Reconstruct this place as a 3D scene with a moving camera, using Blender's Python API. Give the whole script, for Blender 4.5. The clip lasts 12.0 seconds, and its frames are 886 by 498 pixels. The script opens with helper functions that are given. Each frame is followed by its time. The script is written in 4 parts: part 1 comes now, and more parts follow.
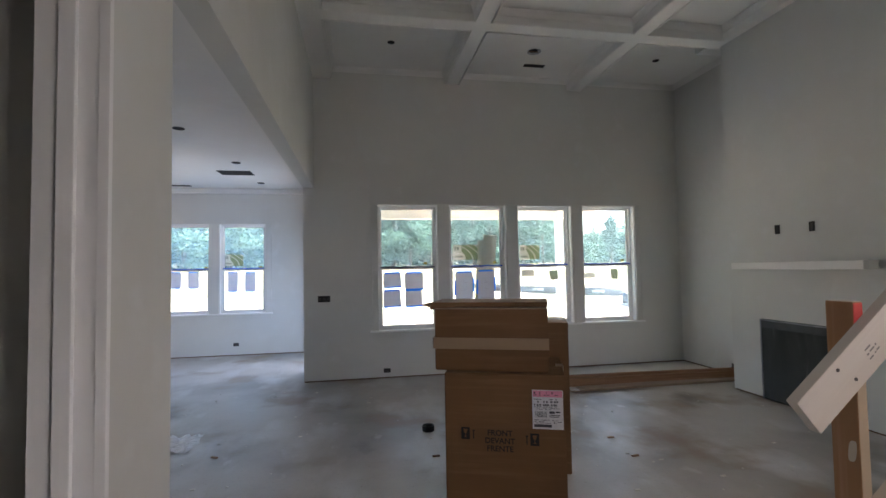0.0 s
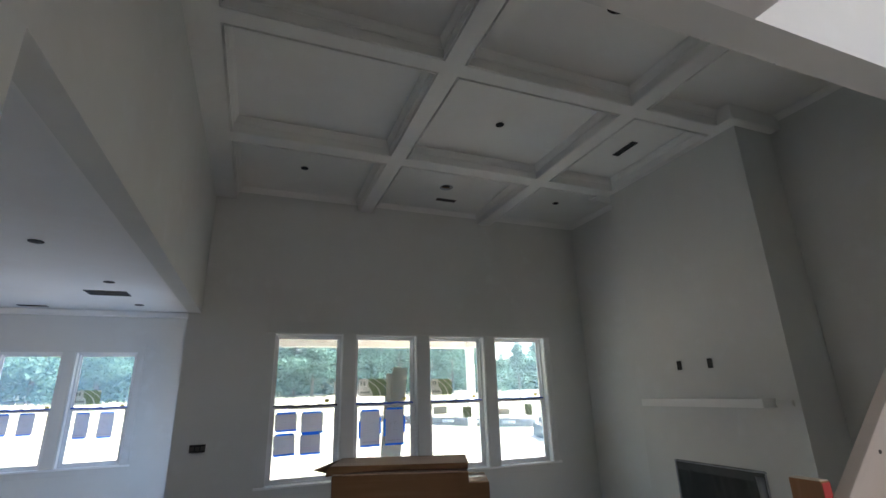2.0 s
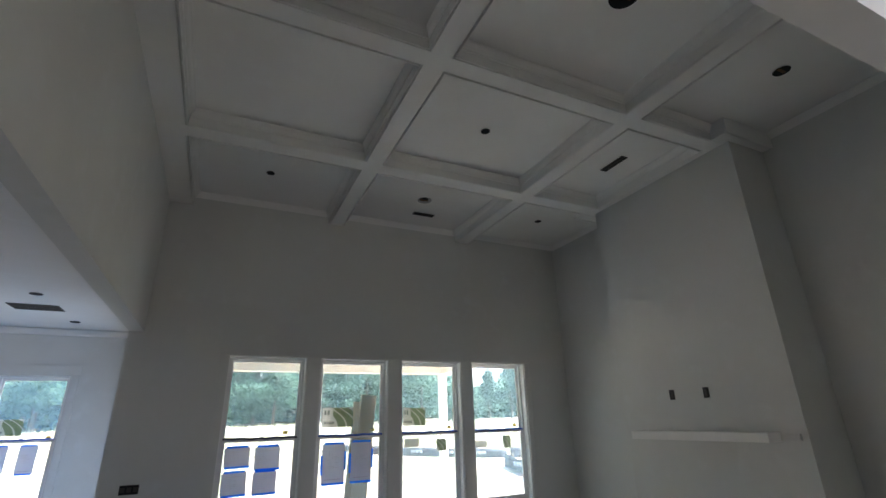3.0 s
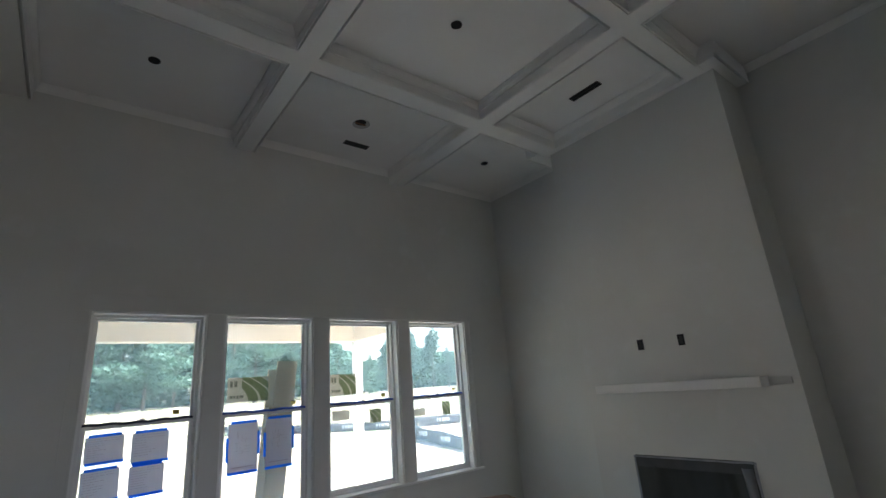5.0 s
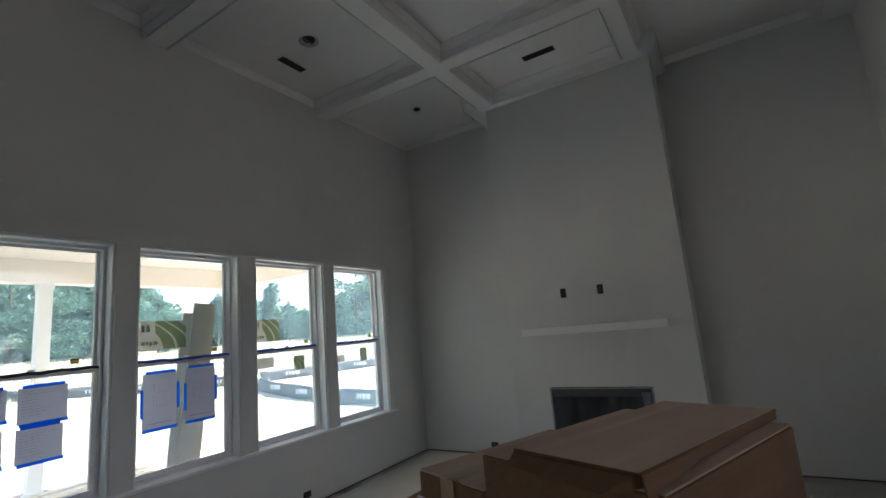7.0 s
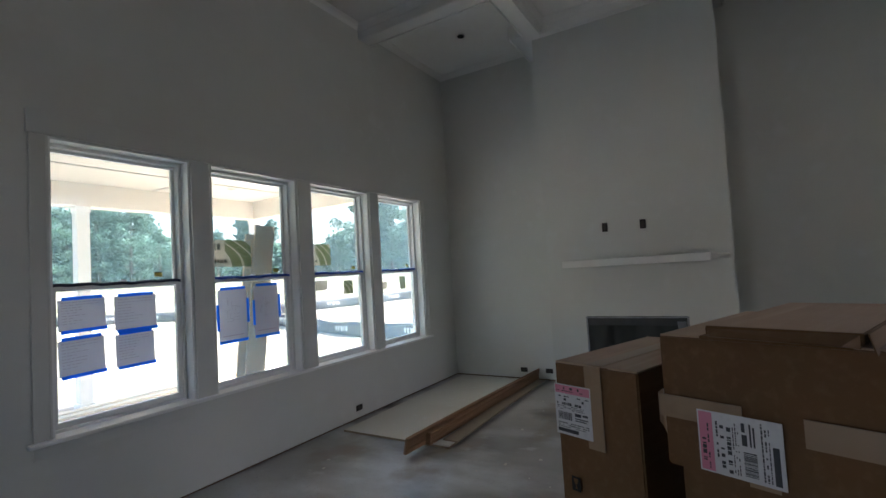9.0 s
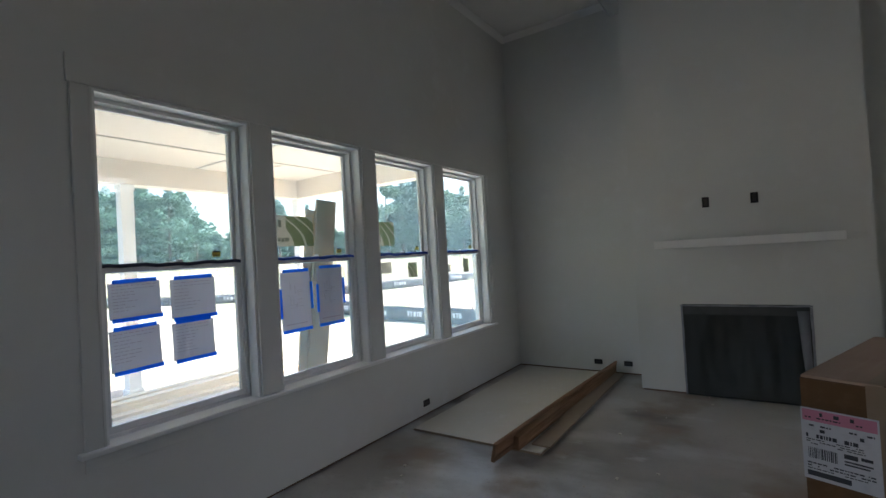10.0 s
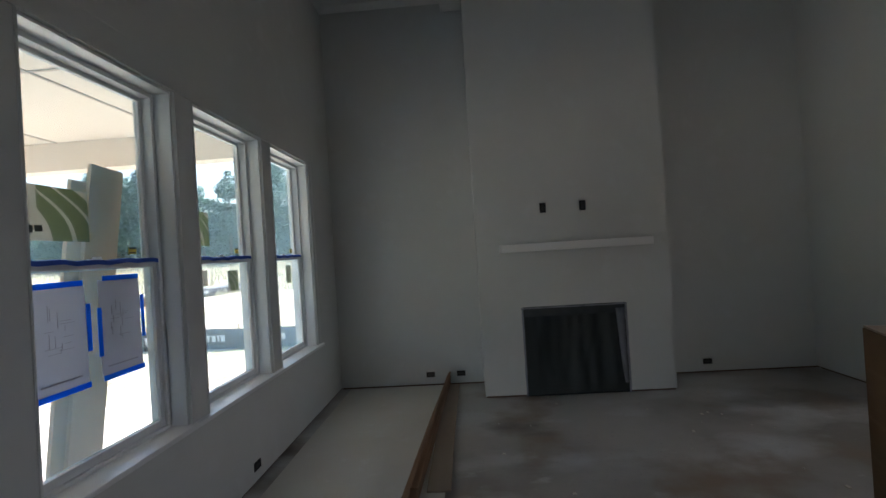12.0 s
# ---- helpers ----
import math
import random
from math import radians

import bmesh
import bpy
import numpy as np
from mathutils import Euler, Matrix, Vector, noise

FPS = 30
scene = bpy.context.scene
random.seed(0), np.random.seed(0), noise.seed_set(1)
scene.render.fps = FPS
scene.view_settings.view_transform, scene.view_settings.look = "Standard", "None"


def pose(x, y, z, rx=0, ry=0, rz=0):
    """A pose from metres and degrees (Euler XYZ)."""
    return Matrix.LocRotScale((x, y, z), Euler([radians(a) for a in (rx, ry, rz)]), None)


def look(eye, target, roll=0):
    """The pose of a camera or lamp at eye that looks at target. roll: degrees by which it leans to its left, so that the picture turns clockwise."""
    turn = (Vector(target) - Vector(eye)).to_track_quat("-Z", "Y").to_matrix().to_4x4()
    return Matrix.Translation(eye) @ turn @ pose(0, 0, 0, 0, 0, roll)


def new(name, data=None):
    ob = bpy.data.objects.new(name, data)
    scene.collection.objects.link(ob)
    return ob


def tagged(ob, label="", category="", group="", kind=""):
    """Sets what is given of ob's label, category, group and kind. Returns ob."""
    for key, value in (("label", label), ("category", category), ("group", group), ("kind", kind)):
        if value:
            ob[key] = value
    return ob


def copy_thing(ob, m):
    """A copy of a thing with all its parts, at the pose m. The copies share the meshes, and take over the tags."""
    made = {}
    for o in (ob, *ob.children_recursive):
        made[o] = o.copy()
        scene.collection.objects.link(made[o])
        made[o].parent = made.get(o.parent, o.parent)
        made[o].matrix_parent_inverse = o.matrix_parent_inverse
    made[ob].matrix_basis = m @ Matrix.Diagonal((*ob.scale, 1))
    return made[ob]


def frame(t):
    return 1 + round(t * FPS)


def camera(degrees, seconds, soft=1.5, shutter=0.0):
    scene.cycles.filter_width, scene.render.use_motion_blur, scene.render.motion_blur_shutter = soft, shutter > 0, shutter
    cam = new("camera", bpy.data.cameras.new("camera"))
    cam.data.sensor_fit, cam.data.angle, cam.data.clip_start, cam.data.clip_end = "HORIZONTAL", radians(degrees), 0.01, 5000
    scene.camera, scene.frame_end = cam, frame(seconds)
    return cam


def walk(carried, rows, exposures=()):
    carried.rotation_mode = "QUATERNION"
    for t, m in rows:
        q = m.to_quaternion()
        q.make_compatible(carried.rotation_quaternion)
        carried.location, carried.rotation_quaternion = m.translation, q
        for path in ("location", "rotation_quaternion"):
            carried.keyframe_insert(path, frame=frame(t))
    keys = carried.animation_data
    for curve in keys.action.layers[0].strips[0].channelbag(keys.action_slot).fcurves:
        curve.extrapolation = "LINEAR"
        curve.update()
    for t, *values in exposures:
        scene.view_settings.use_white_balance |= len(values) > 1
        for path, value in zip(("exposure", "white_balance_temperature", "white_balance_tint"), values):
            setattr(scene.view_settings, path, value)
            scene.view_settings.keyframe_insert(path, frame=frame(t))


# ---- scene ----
cam = camera(87.1, 12.0)
PATH = [
    (0, (0.335, 0.393, 1.522), (0.688, 2.359, 1.604), -1.0),
    (0.5, (0.306, 0.399, 1.55), (0.8, 2.319, 1.812), -0.7),
    (1, (0.281, 0.393, 1.607), (0.869, 2.258, 2.026), -1.0),
    (1.5, (0.28, 0.444, 1.622), (0.95, 2.261, 2.123), -1.2),
    (2, (0.396, 0.678, 1.652), (1.101, 2.454, 2.243), -1.6),
    (2.5, (0.436, 0.857, 1.693), (1.176, 2.592, 2.358), -1.8),
    (3, (0.499, 1.127, 1.686), (1.306, 2.822, 2.376), -1.5),
    (3.2, (0.567, 1.195, 1.686), (1.412, 2.876, 2.366), -1.5),
    (5, (0.499, 2.286, 1.623), (1.704, 3.776, 2.193), -4.5),
    (5.5, (0.424, 2.689, 1.613), (1.786, 4.054, 2.143), -4.9),
    (6, (0.262, 2.872, 1.612), (1.772, 4.09, 2.095), -5.2),
    (6.5, (0.053, 3.005, 1.612), (1.661, 4.116, 2.037), -5.4),
    (7, (-0.195, 3.158, 1.606), (1.492, 4.178, 1.943), -4.9),
    (7.2, (-0.298, 3.156, 1.596), (1.413, 4.147, 1.894), -4.8),
    (8.8, (-0.607, 3.511, 1.506), (1.128, 4.501, 1.617), -3.5),
    (9, (-0.577, 3.623, 1.497), (1.14, 4.643, 1.592), -3.4),
    (9.5, (-0.483, 3.903, 1.505), (1.189, 4.998, 1.57), -3.3),
    (10, (-0.362, 4.306, 1.498), (1.294, 5.426, 1.531), -3.3),
    (10.5, (-0.139, 4.658, 1.478), (1.607, 5.632, 1.51), -3.8),
    (11, (0.093, 4.992, 1.476), (1.955, 5.721, 1.501), -3.6),
    (11.5, (0.155, 5.242, 1.484), (2.107, 5.676, 1.498), -3.4),
    (12, (0.076, 5.474, 1.493), (2.073, 5.582, 1.508), -3.6),
]
EXPOSURES = [(0.0, 3.01, 6790, 24), (1.0, 2.85, 6640, 22), (2.5, 2.65, 6490, 21), (3.2, 2.65, 6490, 21), (4.2, 2.65, 6440, 21), (5.0, 2.55, 6440, 21), (5.5, 2.39, 6440, 21),
             (7.0, 2.43, 6440, 21), (8.2, 2.47, 6440, 21), (9.0, 2.55, 6440, 21), (9.8, 2.41, 6440, 21), (10.5, 2.01, 6340, 21), (11.0, 1.73, 6340, 21), (11.5, 1.76, 6390, 21), (12.0, 2.04, 6390, 21)]
walk(cam, [(t, look(eye, target, roll)) for t, eye, target, roll in PATH], exposures=EXPOSURES)

# ---- world, sun, window lights, added lights ----
SUN_EL, SUN_AZ = 50.0, 128.0  # degrees; azimuth clockwise from +y
world = bpy.data.worlds.new("sky")
scene.world = world
world.use_nodes = True
wn = world.node_tree.nodes
sky = wn.new("ShaderNodeTexSky")
sky.sky_type, sky.sun_disc = "NISHITA", False
sky.sun_elevation, sky.sun_rotation = radians(SUN_EL), radians(SUN_AZ)
sky.air_density, sky.dust_density = 1.2, 3.0
wn["Background"].inputs["Strength"].default_value = 0.15
world.node_tree.links.new(sky.outputs[0], wn["Background"].inputs["Color"])

sun = new("sun", bpy.data.lights.new("sun", "SUN"))
sun.data.energy, sun.data.angle, sun.data.color = 5.0, radians(0.6), (1.0, 0.95, 0.86)
sd = Vector((math.sin(radians(SUN_AZ)) * math.cos(radians(SUN_EL)), math.cos(radians(SUN_AZ)) * math.cos(radians(SUN_EL)), math.sin(radians(SUN_EL))))
sun.matrix_world = look(sd * 40, (0, 0, 0))

# daylight of the tall front window over the stairs
front = new("front_window_light", bpy.data.lights.new("front_window_light", "AREA"))
front.data.shape, front.data.size, front.data.size_y, front.data.energy = "RECTANGLE", 2.2, 1.7, 3.6
front.data.color = (0.60, 0.79, 1.0)
front.matrix_world = look((3.7, -2.45, 4.3), (3.7, 1.6, 4.0))

# added fill from the south, to brighten the north wall; no known window there
lower_front = new("stair_fill_light", bpy.data.lights.new("stair_fill_light", "AREA"))
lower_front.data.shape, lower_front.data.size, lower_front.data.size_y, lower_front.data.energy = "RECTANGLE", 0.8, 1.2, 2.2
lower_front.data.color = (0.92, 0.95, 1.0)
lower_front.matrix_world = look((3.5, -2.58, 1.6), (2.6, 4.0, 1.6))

# added light at an unseen, assumed west opening, to brighten the kitchen
side = new("kitchen_west_light", bpy.data.lights.new("kitchen_west_light", "AREA"))
side.data.shape, side.data.size, side.data.size_y, side.data.energy = "RECTANGLE", 1.95, 2.15, 1.3
side.data.color = (0.46, 0.70, 1.0)
side.matrix_world = look((-6.98, 7.4, 1.4), (0, 7.6, 1.2))


patio = new("patio_door_light", bpy.data.lights.new("patio_door_light", "AREA"))
patio.data.shape, patio.data.size, patio.data.size_y, patio.data.energy = "RECTANGLE", 0.95, 2.1, 3.0
patio.data.color = (0.36, 0.63, 1.0)
patio.matrix_world = look((-0.44, 8.25, 1.15), (-4.0, 8.0, 0.6))


# ---- materials ----
def material(name, colour, rough=0.6, metal=0.0, spots=(), bump=0.0, bump_scale=60.0, vary=0.0):
    """spots: rows of (scale, low, high, colour, stretch) that mix stains into the base colour."""
    m = bpy.data.materials.new(name)
    m.use_nodes = True
    nodes, links = m.node_tree.nodes, m.node_tree.links
    bsdf = nodes["Principled BSDF"]
    bsdf.inputs["Roughness"].default_value, bsdf.inputs["Metallic"].default_value = rough, metal
    bsdf.inputs["Base Color"].default_value = (*colour, 1)
    place = nodes.new("ShaderNodeTexCoord").outputs["Object"]
    last = None
    for scale, low, high, tint, stretch in spots:
        mapping = nodes.new("ShaderNodeMapping")
        mapping.inputs["Scale"].default_value = stretch
        links.new(place, mapping.inputs["Vector"])
        tex = nodes.new("ShaderNodeTexNoise")
        tex.inputs["Scale"].default_value, tex.inputs["Detail"].default_value = scale, 6
        links.new(mapping.outputs[0], tex.inputs["Vector"])
        ramp = nodes.new("ShaderNodeMapRange")
        ramp.inputs["From Min"].default_value, ramp.inputs["From Max"].default_value = low, high
        links.new(tex.outputs["Fac"], ramp.inputs["Value"])
        mix = nodes.new("ShaderNodeMix")
        mix.data_type = "RGBA"
        mix.inputs["A"].default_value, mix.inputs["B"].default_value = (*colour, 1), (*tint, 1)
        if last:
            links.new(last, mix.inputs["A"])
        links.new(ramp.outputs[0], mix.inputs["Factor"])
        last = mix.outputs["Result"]
    if vary:
        info = nodes.new("ShaderNodeObjectInfo")
        hsv = nodes.new("ShaderNodeHueSaturation")
        hsv.inputs["Color"].default_value = (*colour, 1)
        span = nodes.new("ShaderNodeMapRange")
        span.inputs["To Min"].default_value, span.inputs["To Max"].default_value = 1 - vary, 1 + vary
        links.new(info.outputs["Random"], span.inputs["Value"])
        links.new(span.outputs[0], hsv.inputs["Value"])
        if last:
            links.new(last, hsv.inputs["Color"])
        last = hsv.outputs[0]
    if last:
        links.new(last, bsdf.inputs["Base Color"])
    if bump:
        tex = nodes.new("ShaderNodeTexNoise")
        tex.inputs["Scale"].default_value, tex.inputs["Detail"].default_value = bump_scale, 5
        links.new(place, tex.inputs["Vector"])
        b = nodes.new("ShaderNodeBump")
        b.inputs["Strength"].default_value, b.inputs["Distance"].default_value = bump, 0.01
        links.new(tex.outputs["Fac"], b.inputs["Height"])
        links.new(b.outputs[0], bsdf.inputs["Normal"])
    return m


def glass_material():
    m = bpy.data.materials.new("window_glass")
    m.use_nodes = True
    nodes, links = m.node_tree.nodes, m.node_tree.links
    nodes.remove(nodes["Principled BSDF"])
    clear, gloss, mix = nodes.new("ShaderNodeBsdfTransparent"), nodes.new("ShaderNodeBsdfGlossy"), nodes.new("ShaderNodeMixShader")
    clear.inputs["Color"].default_value = (0.90, 0.95, 0.95, 1)
    gloss.inputs["Roughness"].default_value = 0.02
    weight = nodes.new("ShaderNodeLayerWeight")
    weight.inputs["Blend"].default_value = 0.5
    power, scale = nodes.new("ShaderNodeMath"), nodes.new("ShaderNodeMath")
    power.operation, power.inputs[1].default_value = "POWER", 4.0
    scale.operation, scale.inputs[1].default_value, scale.inputs[2].default_value = "MULTIPLY_ADD", 0.5, 0.025
    links.new(weight.outputs["Facing"], power.inputs[0])
    links.new(power.outputs[0], scale.inputs[0])
    links.new(scale.outputs[0], mix.inputs[0])
    links.new(clear.outputs[0], mix.inputs[1])
    links.new(gloss.outputs[0], mix.inputs[2])
    dust, film = nodes.new("ShaderNodeBsdfTranslucent"), nodes.new("ShaderNodeMixShader")
    dust.inputs["Color"].default_value = (0.42, 0.74, 0.94, 1)
    film.inputs[0].default_value = 0.13  # building dust on the panes, its bluish veil also standing in for glare haze
    links.new(mix.outputs[0], film.inputs[1])
    links.new(dust.outputs[0], film.inputs[2])
    links.new(film.outputs[0], nodes["Material Output"].inputs["Surface"])
    return m


EVEN = (1, 1, 1)
WALL = material("primed_wall", (0.71, 0.712, 0.682), 0.75, spots=[(0.9, 0.45, 0.75, (0.655, 0.65, 0.615), EVEN), (5, 0.55, 0.8, (0.73, 0.735, 0.715), EVEN)], bump=0.06, bump_scale=180)
CEIL = material("primed_ceiling", (0.86, 0.85, 0.825), 0.8, spots=[(1.1, 0.45, 0.75, (0.82, 0.80, 0.77), EVEN), (6, 0.55, 0.8, (0.87, 0.865, 0.85), EVEN)], bump=0.08, bump_scale=150)
TRIM = material("white_trim_paint", (0.88, 0.88, 0.87), 0.30, spots=[(3, 0.5, 0.8, (0.81, 0.81, 0.80), EVEN)], bump=0.03, bump_scale=90)
PRIMED = material("primed_wood", (0.85, 0.84, 0.81), 0.5, spots=[(3, 0.45, 0.75, (0.81, 0.79, 0.755), (1, 0.3, 1))], bump=0.03, bump_scale=70)
VINYL = material("white_vinyl", (0.82, 0.82, 0.82), 0.35, spots=[(6, 0.55, 0.8, (0.74, 0.75, 0.76), EVEN)])
CONCRETE = material("concrete_slab", (0.47, 0.445, 0.415), 0.42,
                    spots=[(0.55, 0.42, 0.62, (0.26, 0.235, 0.21), EVEN), (1.4, 0.50, 0.66, (0.58, 0.575, 0.565), (1, 0.55, 1)), (5, 0.64, 0.76, (0.56, 0.55, 0.535), (1, 0.6, 1)), (40, 0.6, 0.8, (0.32, 0.30, 0.275), EVEN), (1.1, 0.56, 0.68, (0.30, 0.225, 0.165), EVEN), (0.9, 0.60, 0.68, (0.17, 0.15, 0.13), (1, 0.7, 2))],
                    bump=0.12, bump_scale=35)
CARD = material("brown_cardboard", (0.145, 0.070, 0.022), 0.75, spots=[(2.5, 0.4, 0.75, (0.112, 0.053, 0.016), EVEN), (30, 0.5, 0.75, (0.168, 0.090, 0.038), (0.05, 1, 1))], bump=0.08, bump_scale=120)
# paler cardboard for upward faces: the light from above is in the colour
LIT_CARD = material("lit_top_cardboard", (0.44, 0.31, 0.23), 0.6, spots=[(2.2, 0.4, 0.7, (0.36, 0.24, 0.17), EVEN), (30, 0.5, 0.75, (0.48, 0.35, 0.27), (0.05, 1, 1))], bump=0.10, bump_scale=40)
CARD_EDGE = material("corrugated_edge", (0.20, 0.11, 0.06), 0.85, spots=[(60, 0.45, 0.6, (0.12, 0.065, 0.035), EVEN)])
TAPE = material("packing_tape", (0.30, 0.205, 0.125), 0.3, spots=[(9, 0.5, 0.7, (0.25, 0.165, 0.095), (0.2, 1, 1))])
INK = material("black_ink", (0.012, 0.010, 0.009), 0.8)
LABEL_INK = material("label_print", (0.05, 0.05, 0.06), 0.7)
PAPER = material("white_label_paper", (0.60, 0.60, 0.63), 0.5, spots=[(40, 0.5, 0.7, (0.54, 0.54, 0.57), EVEN)])
PINK = material("pink_label_band", (0.62, 0.22, 0.32), 0.5)
BLUE_BLACK = material("navy_black_tape", (0.012, 0.018, 0.05), 0.5)
NAVY = material("dark_blue_tape", (0.03, 0.11, 0.55), 0.6)
# near-black for flat plates that paint the shade inside holes
DARK = material("hole_shade", (0.012, 0.011, 0.010), 0.8)
# grey that paints the lit inside of an open can on a flat disc
LIT_HOUSING = material("lit_housing_grey", (0.42, 0.42, 0.42), 0.5, 0.2, spots=[(30, 0.45, 0.65, (0.32, 0.32, 0.32), EVEN)])
BOX_METAL = material("electrical_box", (0.05, 0.04, 0.035), 0.6)
PLASTIC = material("dark_plastic_sheet", (0.036, 0.04, 0.037), 0.5, spots=[(3, 0.45, 0.7, (0.026, 0.031, 0.028), (1, 1, 0.3))], bump=0.4, bump_scale=9)
HEM = material("doubled_plastic", (0.06, 0.065, 0.065), 0.5, spots=[(5, 0.4, 0.7, (0.04, 0.045, 0.045), EVEN)], bump=0.2, bump_scale=12)
PLASTIC_TAPE = material("grey_edge_tape", (0.30, 0.31, 0.34), 0.4, spots=[(12, 0.45, 0.65, (0.20, 0.21, 0.24), EVEN)])
FOLD = material("folded_film", (0.24, 0.25, 0.28), 0.35, spots=[(4, 0.4, 0.7, (0.15, 0.16, 0.18), (1, 1, 0.4))], bump=0.2, bump_scale=14)
PINE = material("pine_lumber", (0.62, 0.54, 0.43), 0.6, spots=[(3, 0.42, 0.62, (0.52, 0.42, 0.30), (1, 1, 0.06)), (20, 0.5, 0.7, (0.66, 0.59, 0.49), (1, 1, 0.05))], bump=0.06)
REDWOOD = material("orange_brown_lumber", (0.34, 0.165, 0.06), 0.6, spots=[(3, 0.4, 0.65, (0.25, 0.115, 0.045), (1, 1, 0.07)), (25, 0.5, 0.7, (0.42, 0.22, 0.11), (1, 1, 0.05))], bump=0.06)
TAN_WOOD = material("weathered_tan_lumber", (0.40, 0.30, 0.20), 0.65, spots=[(3, 0.42, 0.62, (0.32, 0.23, 0.15), (1, 1, 0.06))], bump=0.06)
REDPAINT = material("red_end_paint", (0.62, 0.07, 0.06), 0.6)
BOARD_BROWN = material("brown_trim_board", (0.30, 0.165, 0.085), 0.6, spots=[(3, 0.4, 0.65, (0.22, 0.11, 0.055), (0.06, 1, 1)), (22, 0.5, 0.7, (0.36, 0.21, 0.12), (0.05, 1, 1))])
SHEET = material("drywall_sheet", (0.68, 0.65, 0.59), 0.7, spots=[(1.2, 0.42, 0.7, (0.62, 0.58, 0.51), EVEN), (9, 0.6, 0.75, (0.71, 0.69, 0.65), EVEN)])
TAN_BOARD = material("tan_board", (0.34, 0.26, 0.19), 0.65, spots=[(3, 0.4, 0.65, (0.28, 0.21, 0.15), (0.06, 1, 1))])
SHEET_EDGE = material("sheet_edge", (0.32, 0.24, 0.17), 0.8)
PLATE = material("sill_plate_wood", (0.15, 0.085, 0.05), 0.8)
GLASS = glass_material()


# ---- building blocks ----
def block(bm, x0, x1, y0, y1, z0, z1, bevel=0.0):
    made = bmesh.ops.create_cube(bm, size=1.0)["verts"]
    for v in made:
        v.co = ((x0 + x1) / 2 + v.co.x * (x1 - x0), (y0 + y1) / 2 + v.co.y * (y1 - y0), (z0 + z1) / 2 + v.co.z * (z1 - z0))
    if bevel:
        edges = {e for v in made for e in v.link_edges}
        bmesh.ops.bevel(bm, geom=list(edges), offset=bevel, segments=2, affect="EDGES", profile=0.6)
    return bm


def one_block(*size, bevel=0.0):
    return block(bmesh.new(), *size, bevel=bevel)


def tube(bm, x, y, z0, z1, r0, r1, sides=24):
    rings = [[bm.verts.new((x + r * math.cos(2 * math.pi * i / sides), y + r * math.sin(2 * math.pi * i / sides), z)) for i in range(sides)] for r, z in ((r0, z0), (r1, z1))]
    for i in range(sides):
        j = (i + 1) % sides
        bm.faces.new((rings[0][i], rings[0][j], rings[1][j], rings[1][i]))
    bm.faces.new(list(reversed(rings[0])))
    bm.faces.new(rings[1])
    return bm


def mesh_of(name, bm, mat):
    data = bpy.data.meshes.new(name)
    bmesh.ops.recalc_face_normals(bm, faces=bm.faces)
    bm.to_mesh(data)
    bm.free()
    data.materials.append(mat)
    return data


def part(name, bm, mat, parent, label=""):
    ob = new(name, mesh_of(name, bm, mat))
    ob.parent = parent
    return tagged(ob, label) if label else ob


def thing(name, label, category, m=None, group=""):
    ob = new(name)
    ob.empty_display_size = 0.1
    ob.matrix_world = m or Matrix()
    return tagged(ob, label, category, group)


def structure(name, bm, mat, label="", category=""):
    return tagged(new(name, mesh_of(name, bm, mat)), label, category, "", "structure")


def panel(axis, a0, a1, u0, u1, z0, z1, holes=()):
    """A wall that is a0 to a1 thick along axis and runs from u0 to u1, with holes (u0, u1, z0, z1) right through it."""
    us = sorted({u0, u1, *[h[0] for h in holes], *[h[1] for h in holes]})
    zs = sorted({z0, z1, *[h[2] for h in holes], *[h[3] for h in holes]})
    us, zs = [u for u in us if u0 <= u <= u1], [z for z in zs if z0 <= z <= z1]

    def full(i, j):
        if not (0 <= i < len(us) - 1 and 0 <= j < len(zs) - 1):
            return False
        u, z = (us[i] + us[i + 1]) / 2, (zs[j] + zs[j + 1]) / 2
        return not any(h[0] < u < h[1] and h[2] < z < h[3] for h in holes)

    bm = bmesh.new()
    known = {}

    def vert(a, u, z):
        key = (a, u, z)
        if key not in known:
            known[key] = bm.verts.new((a, u, z) if axis == "x" else (u, a, z))
        return known[key]

    for i in range(len(us) - 1):
        for j in range(len(zs) - 1):
            if not full(i, j):
                continue
            ua, ub, za, zb = us[i], us[i + 1], zs[j], zs[j + 1]
            for a in (a0, a1):
                bm.faces.new([vert(a, ua, za), vert(a, ub, za), vert(a, ub, zb), vert(a, ua, zb)])
            for (di, dj), ((p, q), (r, s)) in {(-1, 0): ((ua, za), (ua, zb)), (1, 0): ((ub, za), (ub, zb)), (0, -1): ((ua, za), (ub, za)), (0, 1): ((ua, zb), (ub, zb))}.items():
                if not full(i + di, j + dj):
                    bm.faces.new([vert(a0, p, q), vert(a1, p, q), vert(a1, r, s), vert(a0, r, s)])
    return bm


# ---- the house: plan in metres ----
WEST, EAST, NORTH, SOUTH = -0.28, 5.335, 7.01, 1.79
BREAST, BR0, BR1 = 4.79, 3.505, 5.39
HEAD, SILL = 2.44, 0.64
WINDOWS = [(0.59, 1.45), (1.615, 2.475), (2.65, 3.52), (3.687, 4.56)]
KITCHEN_WINDOWS = [(-3.14, -2.34), (-2.177, -1.373)]
KN = 9.45
GAP = 0.018

